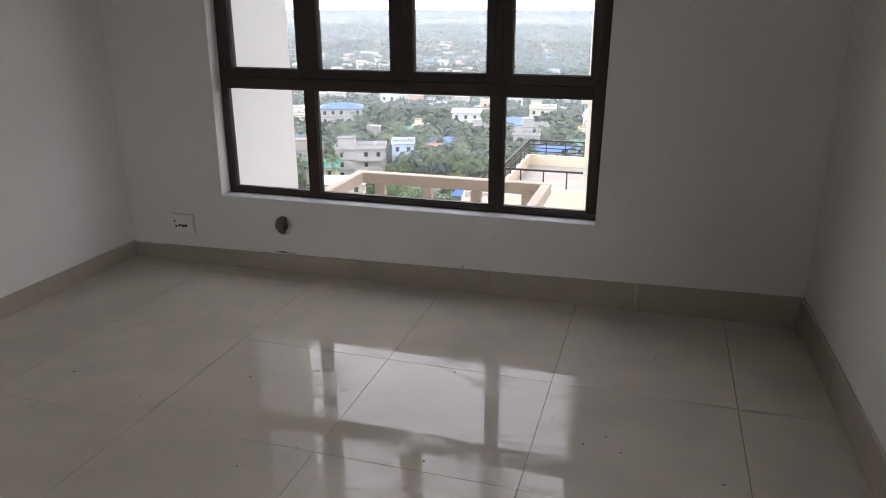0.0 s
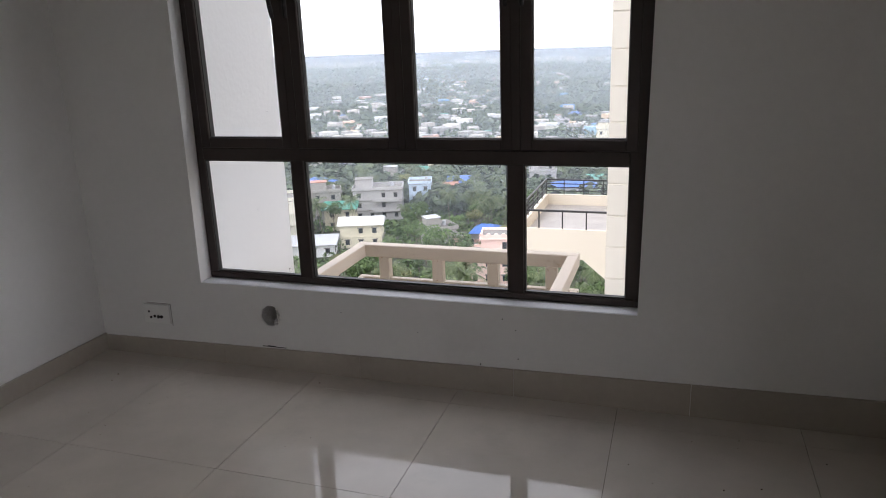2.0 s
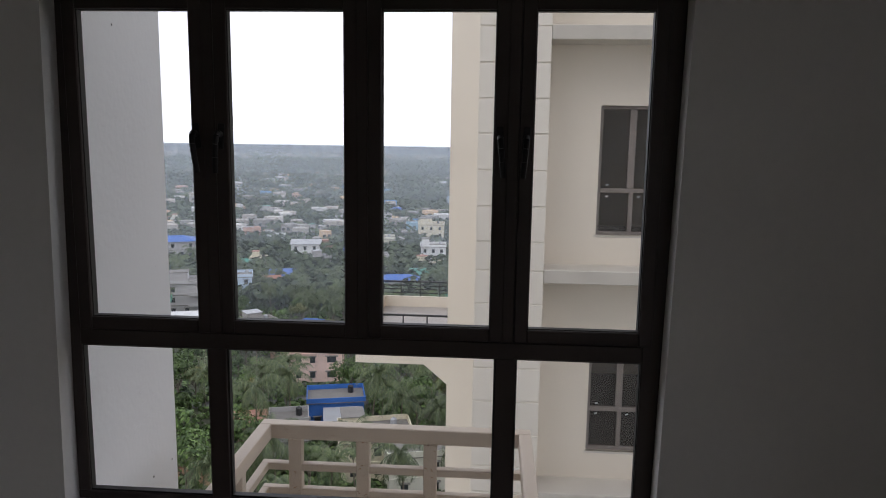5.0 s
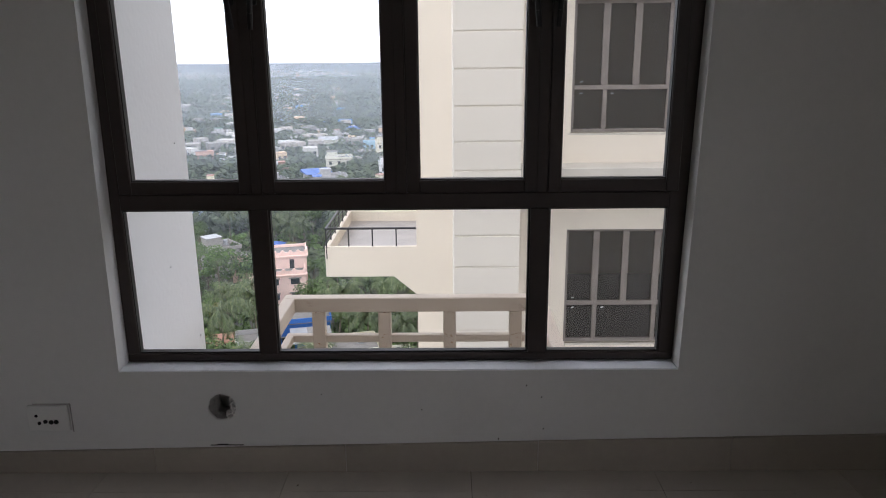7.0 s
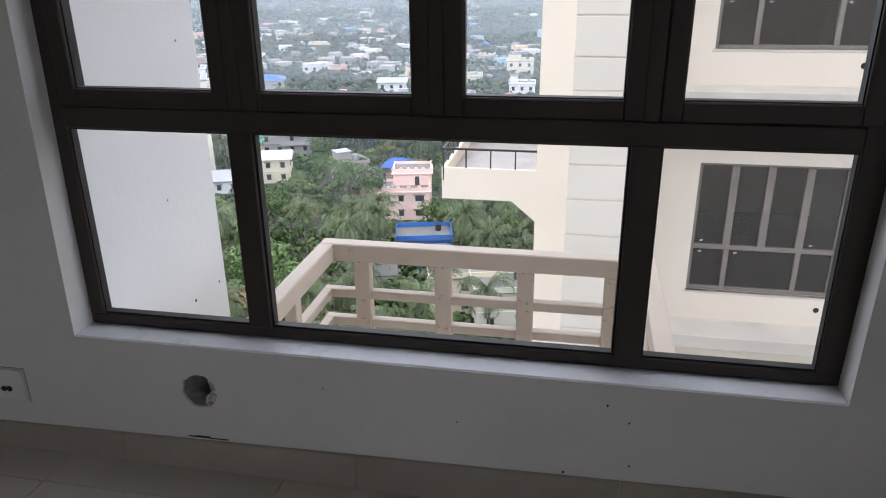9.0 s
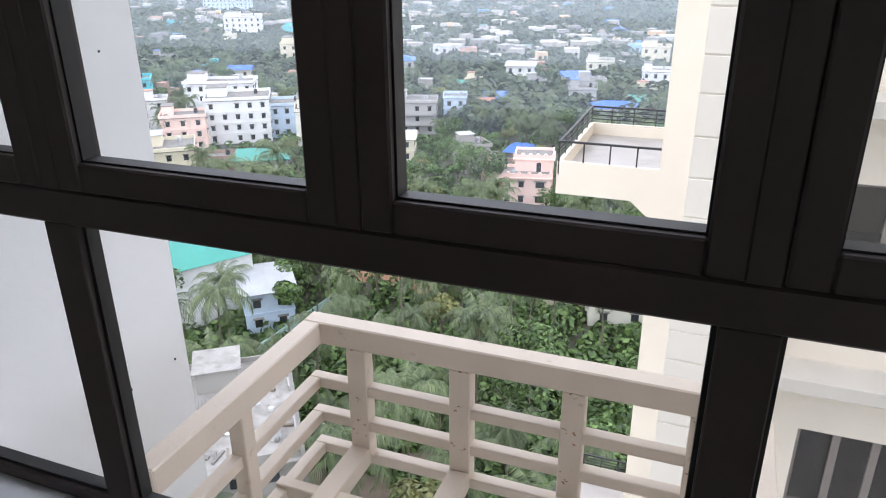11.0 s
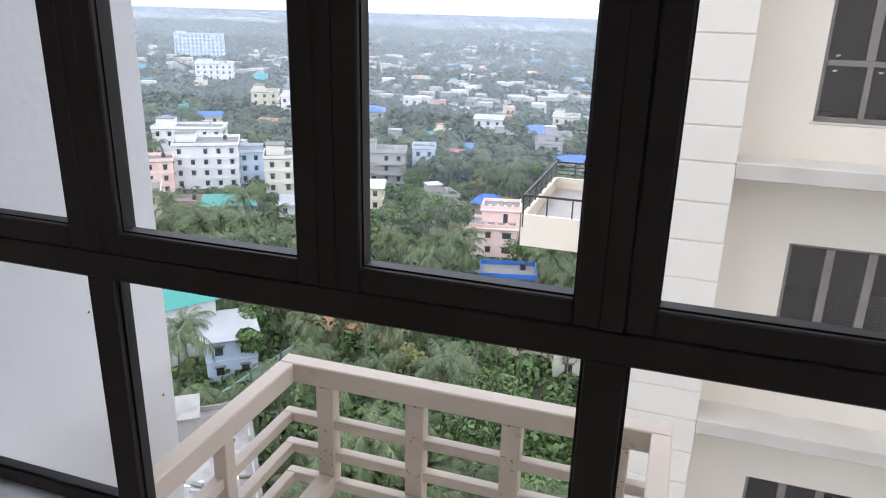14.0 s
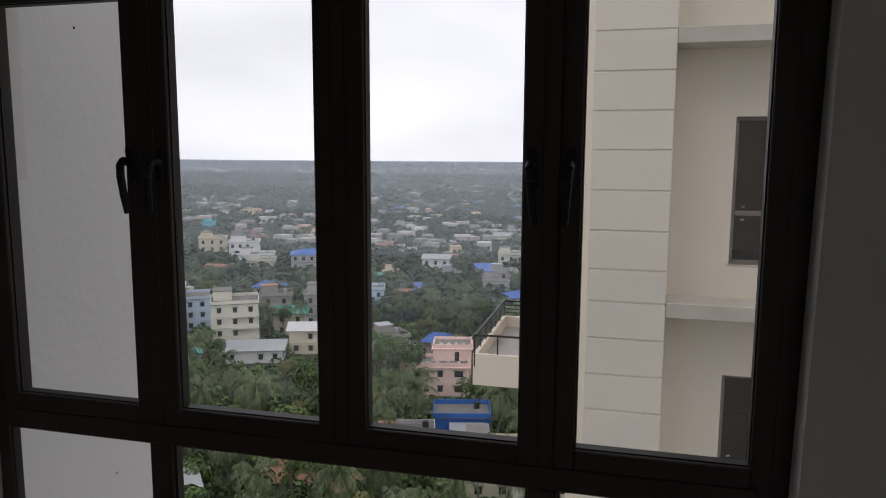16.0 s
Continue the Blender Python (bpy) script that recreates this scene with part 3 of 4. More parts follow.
fr, bars, spans = neighbour_window()
fr_me = mesh_of("window_frame", fr, NFRAME)
bar_me = [mesh_of("bar", boxes(b, bevel=0.004), NFRAME) for b in bars]
pane_me = [mesh_of("pane", boxes((a, b, 0.028, 0.034, c, d)), NGLASS) for a, b, c, d in spans]
sill_me = mesh_of("sill_strip", boxes((-0.03, WX1 - WX0 + 0.03, -0.075, 0.0, -0.03, 0.0), bevel=0.006), LEDGE)
st_me = mesh_of("sticker", boxes((0, 0.04, 0.022, 0.0275, 0, 0.016)), STICKER)
for f in FLOORS:
    wd = part("window", fr_me, NFRAME, tower, "grey-brown framed window with dusty dark panes", pose(WX0, NY + 0.07, WS + ST * f))
    for me in bar_me:
        part("bar", me, NFRAME, wd)
    for i, me in enumerate(pane_me):
        part("pane", me, NGLASS, wd)
        a, b, c, d = spans[i]
        if random.random() < 0.5:
            part("sticker", st_me, STICKER, wd, m=pose(a + random.uniform(0.02, 0.08), 0, (c + 0.03) if i < 4 else (d - 0.06), 0, random.uniform(-20, 20), 0))
    part("sill_strip", sill_me, LEDGE, wd)
    part("pipe_hole", tube(bmesh.new(), (4.38, NY - 0.004, WS + ST * f - 0.165), (4.38, NY + 0.05, WS + ST * f - 0.165), 0.036, 0.036, 14), DARK, tower)

# far wing with the cantilevered terraces
wing = empty("terrace_wing", Matrix.Identity(4), label="cream tower wing with projecting open terraces", category="building")
part("wall", boxes((0.11, 9.5, 19.5, 30, GZ, 9)), FACADE, wing)
for zt in (-4.36, -19.26):
    TX0, TX1, TY0, TY1, ZB = -2.78, 0.11, 19.5, 25.0, zt - 0.98
    part("terrace_slab", boxes((TX0, TX1, TY0, TY1, ZB, zt - 0.42)), FACADE, wing)
    part("parapet", boxes((TX0, TX1, TY0, TY0 + 0.13, zt - 0.42, zt)), FACADE, wing)
    part("parapet", boxes((TX0, TX0 + 0.13, TY0 + 0.13, TY1, zt - 0.42, zt)), FACADE, wing)
    part("parapet", boxes((TX0 + 0.13, TX1, TY1 - 0.13, TY1, zt - 0.42, zt)), FACADE, wing)
    part("terrace_floor", boxes((TX0 + 0.13, TX1, TY0 + 0.13, TY1 - 0.13, zt - 0.42, zt - 0.40)), TERRACE, wing, "wet pale terrace floor")
    bm = bmesh.new()
    vs = [[bm.verts.new((x, y, z)) for x, z in ((-0.62, ZB), (TX1, ZB), (TX1, ZB - 0.62))] for y in (TY0 + 0.01, TY0 + 0.3)]
    bm.faces.new(vs[0]), bm.faces.new(vs[1][::-1])
    for i in range(3):
        bm.faces.new((vs[0][i], vs[0][(i + 1) % 3], vs[1][(i + 1) % 3], vs[1][i]))
    part("bracket", bm, FACADE, wing)
    rail = part("railing", boxes((TX0 + 0.02, TX0 + 0.08, TY0, TY1, zt + 0.55, zt + 0.61)), IRON, wing, "black iron terrace railing")
    part("rail", boxes((TX0 + 0.08, TX1, TY0 + 0.03, TY0 + 0.09, zt + 0.55, zt + 0.61)), IRON, rail)
    part("rail", boxes((TX0 + 0.08, TX1, TY1 - 0.11, TY1 - 0.05, zt + 0.55, zt + 0.61)), IRON, rail)
    for dz in (0.14, 0.28, 0.42):
        part("rail", boxes((TX0 + 0.04, TX0 + 0.06, TY0, TY1, zt + dz - 0.018, zt + dz + 0.018)), IRON, rail)
        part("rail", boxes((TX0 + 0.07, TX1, TY1 - 0.09, TY1 - 0.07, zt + dz - 0.018, zt + dz + 0.018)), IRON, rail)
    for x, y in [(TX0 + 0.05, TY0 + 0.02 + 0.9 * i) for i in range(7)] + [(TX0 + 0.75 * i, TY0 + 0.06) for i in range(1, 4)] + [(TX0 + 0.75 * i, TY1 - 0.08) for i in range(1, 4)]:
        part("baluster", boxes((x - 0.02, x + 0.02, y - 0.02, y + 0.02, zt - 0.40, zt + 0.55)), IRON, rail)

# ---- ground and haze ----
thing("ground", boxes((-4600, 4600, -4600, 4350, GZ - 1, GZ)), GROUND, label="green and brown town ground reaching the horizon", category="ground", kind="structure")
# Upright sheets added at growing distances; their pale colour imitates aerial haze.
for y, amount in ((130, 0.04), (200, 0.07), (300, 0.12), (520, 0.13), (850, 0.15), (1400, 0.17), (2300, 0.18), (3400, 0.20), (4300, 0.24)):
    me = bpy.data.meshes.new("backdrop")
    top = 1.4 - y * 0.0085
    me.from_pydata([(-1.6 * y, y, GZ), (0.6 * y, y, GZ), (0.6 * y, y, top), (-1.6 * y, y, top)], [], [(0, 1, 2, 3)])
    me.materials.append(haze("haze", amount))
    veil = tagged(new("backdrop", me), "pale see-through sheet imitating haze over the distant town", "haze", kind="structure")
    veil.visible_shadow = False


def strip(name, pts, width, mat, z, **tags):
    """A flat strip along a line on the ground."""
    bm = bmesh.new()
    rows = []
    for i, p in enumerate(pts):
        a, b = Vector(pts[max(0, i - 1)]), Vector(pts[min(len(pts) - 1, i + 1)])
        d = (b - a).normalized()
        s = Vector((-d.y, d.x)) * width / 2
        rows.append([bm.verts.new((*(Vector(p) + k * s), zz)) for k, zz in ((1, GZ + z), (-1, GZ + z))])
    for a, b in zip(rows, rows[1:]):
        bm.faces.new((a[0], a[1], b[1], b[0]))
    return thing(name, bm, mat, **tags)


strip("road", [(-150, 150), (-125, 165), (-112, 185), (-118, 215), (-135, 260), (-150, 330)], 8, ROADM, 0.04, label="grey asphalt town road", category="road", kind="structure")
strip("road", [(-150, 150), (-110, 140), (-80, 132), (-50, 128), (-25, 134), (20, 140)], 5, ROADM, 0.06, label="narrow grey lane between trees", category="road", kind="structure")
strip("lawn", [(-14, 62), (-7, 74), (-4, 84)], 9, LAWN, 0.05, label="light green lawn below the tower", category="lawn", kind="structure")
strip("litter_yard", [(-33, 36), (-28, 48), (-24, 60)], 15, LITTER, 0.05, label="brown yard strewn with dead leaves", category="ground", kind="structure")
strip("dirt_yard", [(-56, 100), (-47, 102), (-38, 100)], 9, DIRT, 0.05, label="reddish bare earth yard", category="ground", kind="structure")

# ---- houses ----
win_me = mesh_of("window", boxes((-0.55, 0.55, -0.05, 0.02, 0, 1.3), bevel=0.02), PANE)
chaj_me = mesh_of("sunshade", boxes((-0.8, 0.8, -0.55, 0, 1.42, 1.52)), CONC)
KEEP, SIGHT = [], []


def house(x, y, w, d, floors, turn, wall, roof="flat", rmat=None, label="", upper=0.0, fh=3.1, group="", detail=True, balcony=False):
    """A plastered house: body, roof edge or sheet roof, windows with sunshades, optional stair head and balcony."""
    KEEP.append((x, y, max(w, d) * 0.62))
    for k in ((0.94, 0.88, 0.82) if y > 115 and not group else (0.94,)):
        SIGHT.append((x * k, y * k, max(w, d) * (0.5 if not group else 0.4)))
    h = floors * fh
    ob = empty("house", pose(x, y, GZ, 0, 0, turn), label=label or f"{wall} plastered town house of {floors} storeys with flat roof", category="house", group=group)
    mat = HM[wall]
    part("wall", boxes((-w / 2, w / 2, -d / 2, d / 2, 0, h)), mat, ob)
    for f in range(1, floors):
        part("floor_band", boxes((-w / 2 - 0.12, w / 2 + 0.12, -d / 2 - 0.12, d / 2 + 0.12, f * fh - 0.12, f * fh + 0.1)), mat if wall != "grey" else CONC, ob)
    if roof == "flat":
        part("roof", boxes((-w / 2 - 0.3, w / 2 + 0.3, -d / 2 - 0.3, d / 2 + 0.3, h, h + 0.15)), CONC, ob)
        for b in ((-w / 2 - 0.25, w / 2 + 0.25, -d / 2 - 0.25, -d / 2 - 0.1), (-w / 2 - 0.25, w / 2 + 0.25, d / 2 + 0.1, d / 2 + 0.25), (-w / 2 - 0.25, -w / 2 - 0.1, -d / 2 - 0.1, d / 2 + 0.1), (w / 2 + 0.1, w / 2 + 0.25, -d / 2 - 0.1, d / 2 + 0.1)):
            part("parapet", boxes((*b, h + 0.15, h + 1.0)), mat, ob)
        tank = tube(bmesh.new(), (w * 0.28, d * 0.2, h + 0.15), (w * 0.28, d * 0.2, h + 1.35), 0.55, 0.52, 10)
        tube(tank, (w * 0.28, d * 0.2, h + 1.35), (w * 0.28, d * 0.2, h + 1.55), 0.5, 0.2, 10)
        part("water_tank", tank, IRON if int(x * 7) % 2 else RM["tin"], ob, "small round roof water tank")
        if upper:
            part("stair_head", boxes((-w / 2 + 0.4, -w / 2 + 0.4 + w * upper, d / 2 - 0.3 - d * 0.5, d / 2 - 0.3, h + 0.15, h + 2.7)), mat, ob)
            part("roof", boxes((-w / 2 + 0.2, -w / 2 + 0.6 + w * upper, d / 2 - 0.5 - d * 0.5, d / 2 - 0.1, h + 2.7, h + 2.85)), rmat or CONC, ob)
    else:
        rise = {"hip": 1.8, "gable": 1.6, "sheet": 0.7}[roof]
        bm = bmesh.new()
        o = 0.7
        v = [bm.verts.new(p) for p in ((-w / 2 - o, -d / 2 - o, h + 0.1), (w / 2 + o, -d / 2 - o, h + 0.1), (w / 2 + o, d / 2 + o, h + 0.1), (-w / 2 - o, d / 2 + o, h + 0.1))]
        if roof == "sheet":
            u = [bm.verts.new(p) for p in ((-w / 2 - o, -d / 2 - o, h + 0.25), (w / 2 + o, -d / 2 - o, h + 0.25), (w / 2 + o, d / 2 + o, h + rise + 0.4), (-w / 2 - o, d / 2 + o, h + rise + 0.4))]
            bm.faces.new(v[::-1]), bm.faces.new(u)
            for i in range(4):
                bm.faces.new((v[i], v[(i + 1) % 4], u[(i + 1) % 4], u[i]))
        else:
            e = w * 0.28 if roof == "hip" else -o
            r = [bm.verts.new(p) for p in ((-w / 2 + e, 0, h + rise), (w / 2 - e, 0, h + rise))]
            bm.faces.new((v[0], v[1], r[1], r[0])), bm.faces.new((v[2], v[3], r[0], r[1])), bm.faces.new((v[1], v[2], r[1])), bm.faces.new((v[3], v[0], r[0])), bm.faces.new(v[::-1])
        part("roof", bm, rmat or RM["tin"], ob, "coloured sheet roof")
        n = max(3, int(w / 2.2))
        if roof == "sheet":
            for i in range(n):
                xx = -w / 2 + w * (i + 0.5) / n
                a = math.atan2(rise + 0.15, d + 2 * o)
                part("roof_rib", boxes((-0.04, 0.04, -(d / 2 + o) / math.cos(a), (d / 2 + o) / math.cos(a), 0, 0.06)), rmat or RM["tin"], ob, m=pose(xx, 0, h + 0.33 + rise / 2, math.degrees(a), 0, 0))
    if detail:
        for face, length, off in ((0, w, d / 2), (90, d, w / 2)):
            n = max(2, int(length / 3.2))
            for f in range(floors):
                for i in range(n):
                    if random.random() < 0.12:
                        continue
                    u = -length / 2 + length * (i + 0.5) / n
                    m = pose(0, 0, 0, 0, 0, face) @ pose(u, -off, f * fh + 0.95)
                    wd = part("window", win_me, PANE, ob, m=m)
                    part("sunshade", chaj_me, CONC, wd)
    if balcony:
        for f in range(1, floors):
            bl = part("balcony", boxes((-w * 0.1, w * 0.45, -d / 2 - 1.5, -d / 2, f * fh - 0.15, f * fh)), mat, ob)
            part("balcony_rail", boxes((-w * 0.1, w * 0.45, -d / 2 - 1.5, -d / 2 - 1.4, f * fh, f * fh + 0.9)), mat, bl)
    return ob


def stepped_house(x, y, turn):
    """A pink house: a two-storey front with a walled roof terrace and a taller block behind, both with a scalloped roof edge."""
    KEEP.append((x, y, 7.5))
    for k in (0.95, 0.90, 0.85):
        SIGHT.append((x * k, y * k, 4.5))
    ob = empty("house", pose(x, y, GZ, 0, 0, turn), label="pink stepped house with a scalloped parapet and roof terrace", category="house")
    pink = HM["pink"]
    for x0, x1, y0, y1, h in ((-7.0, 4.5, -5, 2.5, 6.6), (-3.6, 4.9, -0.8, 6.5, 9.6)):
        part("wall", boxes((x0, x1, y0, y1, 0, h)), pink, ob)
        part("roof", boxes((x0 + 0.1, x1 - 0.1, y0 + 0.1, y1 - 0.1, h, h + 0.08)), CONC, ob)
        part("cornice", boxes((x0 - 0.3, x1 + 0.3, y0 - 0.3, y1 + 0.3, h - 0.35, h - 0.1)), pink, ob)
        for b in ((x0, x1, y0, y0 + 0.2), (x0, x1, y1 - 0.2, y1), (x0, x0 + 0.2, y0 + 0.2, y1 - 0.2), (x1 - 0.2, x1, y0 + 0.2, y1 - 0.2)):
            part("parapet", boxes((*b, h, h + 0.7)), pink, ob)
        for i in range(6):
            u = x0 + 0.1 + (x1 - x0 - 0.2) * i / 5
            part("merlon", tube(bmesh.new(), (u, y0 - 0.05, h + 0.7), (u, y0 + 0.25, h + 0.7), 0.45, 0.45, 12), pink, ob)
        for i in range(5):
            v = y0 + (y1 - y0) * (i + 0.5) / 5
            part("merlon", tube(bmesh.new(), (x1 - 0.22, v, h + 0.7), (x1 + 0.02, v, h + 0.7), 0.4, 0.4, 12), pink, ob)
    for f in (0, 1):
        for u in (-4.8, -1.8, 2.2):
            m = pose(u, -5, 3.3 * f + 1.0)
            wd = part("window", win_me, PANE, ob, m=m @ Matrix.Diagonal((1.7 if u > 0 else 1, 1, 1, 1)))
            part("sunshade", chaj_me, CONC, wd)
    part("window", win_me, PANE, ob, m=pose(4.5, -2.5, 4.2, 0, 0, 90))
    part("door", boxes((1.2, 2.2, -0.86, -0.78, 6.7, 8.7), bevel=0.02), PANE, ob)
    part("dish", tube(bmesh.new(), (-3.4, -4.0, 7.6), (-3.5, -4.25, 7.75), 0.1, 0.5, 14), RM["tin"], ob, "pale satellite dish")
    return ob


def derelict_block(x, y, turn):
    """An old stained block with a low broken parapet and a cluttered roof terrace."""
    KEEP.append((x, y, 10.5))
    ob = empty("house", pose(x, y, GZ, 0, 0, turn), label="old stained grey-white block with a cluttered derelict roof terrace", category="house")
    old, w, d, h = HM["old"], 10.0, 17.0, 11.6
    part("wall", boxes((-w / 2, w / 2, -d / 2, d / 2, 0, h)), old, ob)
    part("roof", boxes((-w / 2 - 0.5, w / 2 + 0.5, -d / 2 - 0.5, d / 2 + 0.5, h, h + 0.18)), SLAB, ob, "stained patchy roof slab")
    g = random.Random(8)
    for axis, at, length in ((0, -d / 2, w), (0, d / 2, w), (1, -w / 2, d), (1, w / 2, d)):
        n = int(length / 1.7)
        for i in range(n):
            if g.random() < 0.14:
                continue
            a, b, t = -length / 2 + length * i / n, -length / 2 + length * (i + 1) / n - 0.04, h + 0.18 + g.uniform(0.55, 0.85)
            part("parapet", boxes((a, b, at - 0.08, at + 0.08, h + 0.18, t) if axis == 0 else (at - 0.08, at + 0.08, a, b, h + 0.18, t)), old, ob)
    part("stair_head", boxes((-3.6, 0.4, 3.5, 7.6, h + 0.18, h + 2.5)), old, ob)
    part("roof", boxes((-3.9, 0.7, 3.2, 7.9, h + 2.5, h + 2.65)), SLAB, ob)
    for tx, ty in ((2.6, 5.6), (3.1, -5.2)):
        part("water_tank", tube(bmesh.new(), (tx, ty, h + 0.18), (tx, ty, h + 1.3), 0.62, 0.58, 14), RM["pale"], ob, "pale round roof water tank")
    for i in range(34):
        px, py, a = g.uniform(-4.2, 4.2), g.uniform(-7.6, 2.6), g.uniform(0, 180)
        l, b, t = g.uniform(0.3, 1.9), g.uniform(0.08, 0.5), g.uniform(0.05, 0.3)
        part("debris", boxes((-l / 2, l / 2, -b / 2, b / 2, 0, t)), g.choice((CONC, CONC, BARK, old, RM["tin"], RM["pale"])), ob, m=pose(px, py, h + 0.185, g.uniform(-4, 4), 0, a))
    for i in range(5):
        part("pipe", tube(bmesh.new(), (-4.2 + 0.3 * i, -7.8, h + 0.25), (-4.1 + 0.3 * i, 2.5, h + 0.25), 0.04, 0.04, 6), CONC, ob)
    for face, length, off in ((0, w, d / 2), (90, d, w / 2)):
        for f in range(4):
            for i in range(int(length / 3)):
                wd = part("window", win_me, PANE, ob, m=pose(0, 0, 0, 0, 0, face) @ pose(-length / 2 + 1.6 + 3 * i, -off, f * 2.9 + 0.95))
                part("sunshade", chaj_me, CONC, wd)
    return ob


W = house
W(-131, 176, 18, 14, 4, 32, "white", label="large white four-storey block with small dark windows", upper=0.3)
W(-121, 186, 10, 11, 3, 32, "paleblue", label="pale blue three-storey house beside the white block")
W(-152, 196, 22, 10, 4, 25, "white", label="long white block with balconies behind", upper=0.25)
W(-100, 169, 12, 11, 4, 30, "ivory", label="ornate ivory four-storey house with balconies", upper=0.4, balcony=True)
W(-106, 150, 13, 8, 1, 28, "grey", "sheet", RM["teal"], label="low shed with a green sheet roof")
W(-88, 158, 14, 7, 1, 20, "white", "sheet", RM["tin"], label="low shed with a pale tin roof")
W(-117, 146, 9, 6, 1, 30, "brick", "flat", label="low brick shop with flat roof")
stepped_house(-35.2, 148.5, 12)
W(-47, 162, 7, 6, 1, 10, "brick", "flat", label="small brown house with an open roof", upper=0.4)
W(-26.5, 123, 10, 7, 1, 14, "blue", label="bright blue house with painted roof parapet", fh=4.7)
W(-24, 116.5, 5, 4, 1, 14, "blue", "sheet", RM["tin"], label="blue lean-to with a white tin roof")
W(-41, 239, 9, 9, 3, 10, "grey", label="grey three-storey house with flat roof", upper=0.3, rmat=RM["blue"])
W(-29, 228, 15, 8, 2, 12, "white", "hip", RM["blue"], label="white house with a blue sheet roof")
W(-46, 304, 11, 9, 3, 8, "ivory", label="ivory house with a roof tank", upper=0.4)
W(-27, 333, 12, 9, 4, 5, "cream", label="yellow-cream apartment house with stepped roof", upper=0.5)
W(-22, 285, 10, 9, 3, 5, "white", upper=0.3)
W(-89, 250, 9, 9, 2, 15, "paleblue", "hip", RM["green"], label="pale house with a green hipped roof")
W(-74, 283, 11, 8, 3, 10, "white", "sheet", RM["tin"], label="white house with a pale blue sheet roof")
W(-100, 325, 9, 8, 2, 10, "white", upper=0.3)
W(-86, 201, 15, 9, 3, 18, "grey", label="grey balconied house with weathered concrete", balcony=True, upper=0.35)
W(-76, 212, 7, 8, 3, 18, "paleblue", "flat", label="narrow pale blue shop house")
W(-120, 262, 16, 11, 4, 22, "grey", "hip", RM["blue"], label="grey house with a bright blue sheet roof")
W(-186, 296, 12, 9, 4, 25, "cream", label="cream house with stepped roof", upper=0.4)
W(-165, 288, 13, 10, 4, 25, "white", label="white stepped house with terraces", upper=0.5)
W(-150, 272, 14, 9, 3, 22, "white", upper=0.35)
W(-140, 258, 10, 8, 3, 22, "ivory", upper=0.3)
W(-277, 385, 22, 14, 5, 30, "white", label="white five-storey apartment block", upper=0.4)
W(-404, 542, 40, 16, 8, 30, "paleblue", label="long pale blue apartment slab", upper=0.2)
W(-120, 130, 15, 12, 3, 38, "cream", label="cream house with a flat concrete roof and tin shed", upper=0.5, rmat=RM["tin"])
W(-139, 161, 12, 9, 3, 36, "pink", label="bright pink four-storey house with lattice balconies", upper=0.25)
W(-161, 158, 8, 8, 3, 38, "peach", label="peach orange house with flat roof", upper=0.4)
W(-185, 190, 14, 10, 4, 38, "cyan", label="turquoise house with a turquoise roof", upper=0.4)
W(-71, 81, 12, 15, 3, 58, "white", "gable", RM["teal"], label="white and blue house under a teal green sheet roof", fh=3.2, detail=False)
W(-58, 80, 7, 8, 2, 40, "paleblue", "sheet", RM["tin"], label="white house with blue edge and tin roof")
derelict_block(-37, 45, 37)
W(-16, 104, 11, 8, 2, 15, "cream", label="cream two-storey house behind palms", upper=0.3)
W(-9, 99, 9, 7, 2, 15, "ivory", label="ivory house with dark window hoods")
W(-40, 112, 7, 6, 1, 20, "brick", "sheet", RM["red"], label="low house with a red-brown roof")
W(-31, 108, 6, 5, 2, 15, "grey", label="small grey unfinished house")
W(-78, 170, 11, 8, 2, 18, "cream", "gable", RM["pale"], label="cream house with a pale sloping roof")
W(-92, 186, 9, 7, 2, 20, "cream", "sheet", RM["green"], label="cream house with a green sheet roof")
W(-68, 232, 9, 8, 2, 15, "white", "sheet", RM["blue"], label="white house with a blue sheet roof")
for k in range(7):
    bx, by = -53.0 + 2.2 * k / 6, 70.6 + 14.8 * k / 6
    KEEP.extend(((bx, by, 2.2), (bx * 0.95, by * 0.95, 2.6), (bx * 0.90, by * 0.90, 2.2)))
KEEP.extend(((-30, 45, 4.5), (-27, 51, 4.5), (-24, 57, 3.5)))


def free(x, y, margin):
    return all((x - a) ** 2 + (y - b) ** 2 > (r + margin) ** 2 for a, b, r in KEEP)


def clear_view(x, y):
    """True where a tall thing would not stand in front of a house."""
    return all((x - a) ** 2 + (y - b) ** 2 > r * r for a, b, r in SIGHT)


rnd = random.Random(11)
colours = ["white"] * 2 + ["ivory"] * 2 + ["grey"] * 5 + ["old"] * 6 + ["cream"] * 3 + ["pink", "peach", "cyan", "paleblue", "brick"]
made = 0
while made < 105:
    y = 165 * (520 / 165) ** rnd.random()
    x = y * rnd.uniform(-1.15, 0.02)
    if not free(x, y, 2 + y * 0.012) or not clear_view(x, y):
        continue
    roof = rnd.choice(["flat"] * 5 + ["sheet", "hip", "gable"])
    rm = RM[rnd.choice(["blue", "tin", "tin", "green", "red"])]
    col = rnd.choice(colours)
    house(x, y, rnd.uniform(5.5, 9.5), rnd.uniform(5, 8), rnd.choice((1, 2, 2, 2, 3)), rnd.uniform(-10, 45), col, roof, rm, upper=rnd.choice((0.3, 0.4, 0.5)),
          label=f"{col} town house with {'flat' if roof == 'flat' else 'sheet'} roof among trees", group="distant town houses", detail=y < 330)
    made += 1


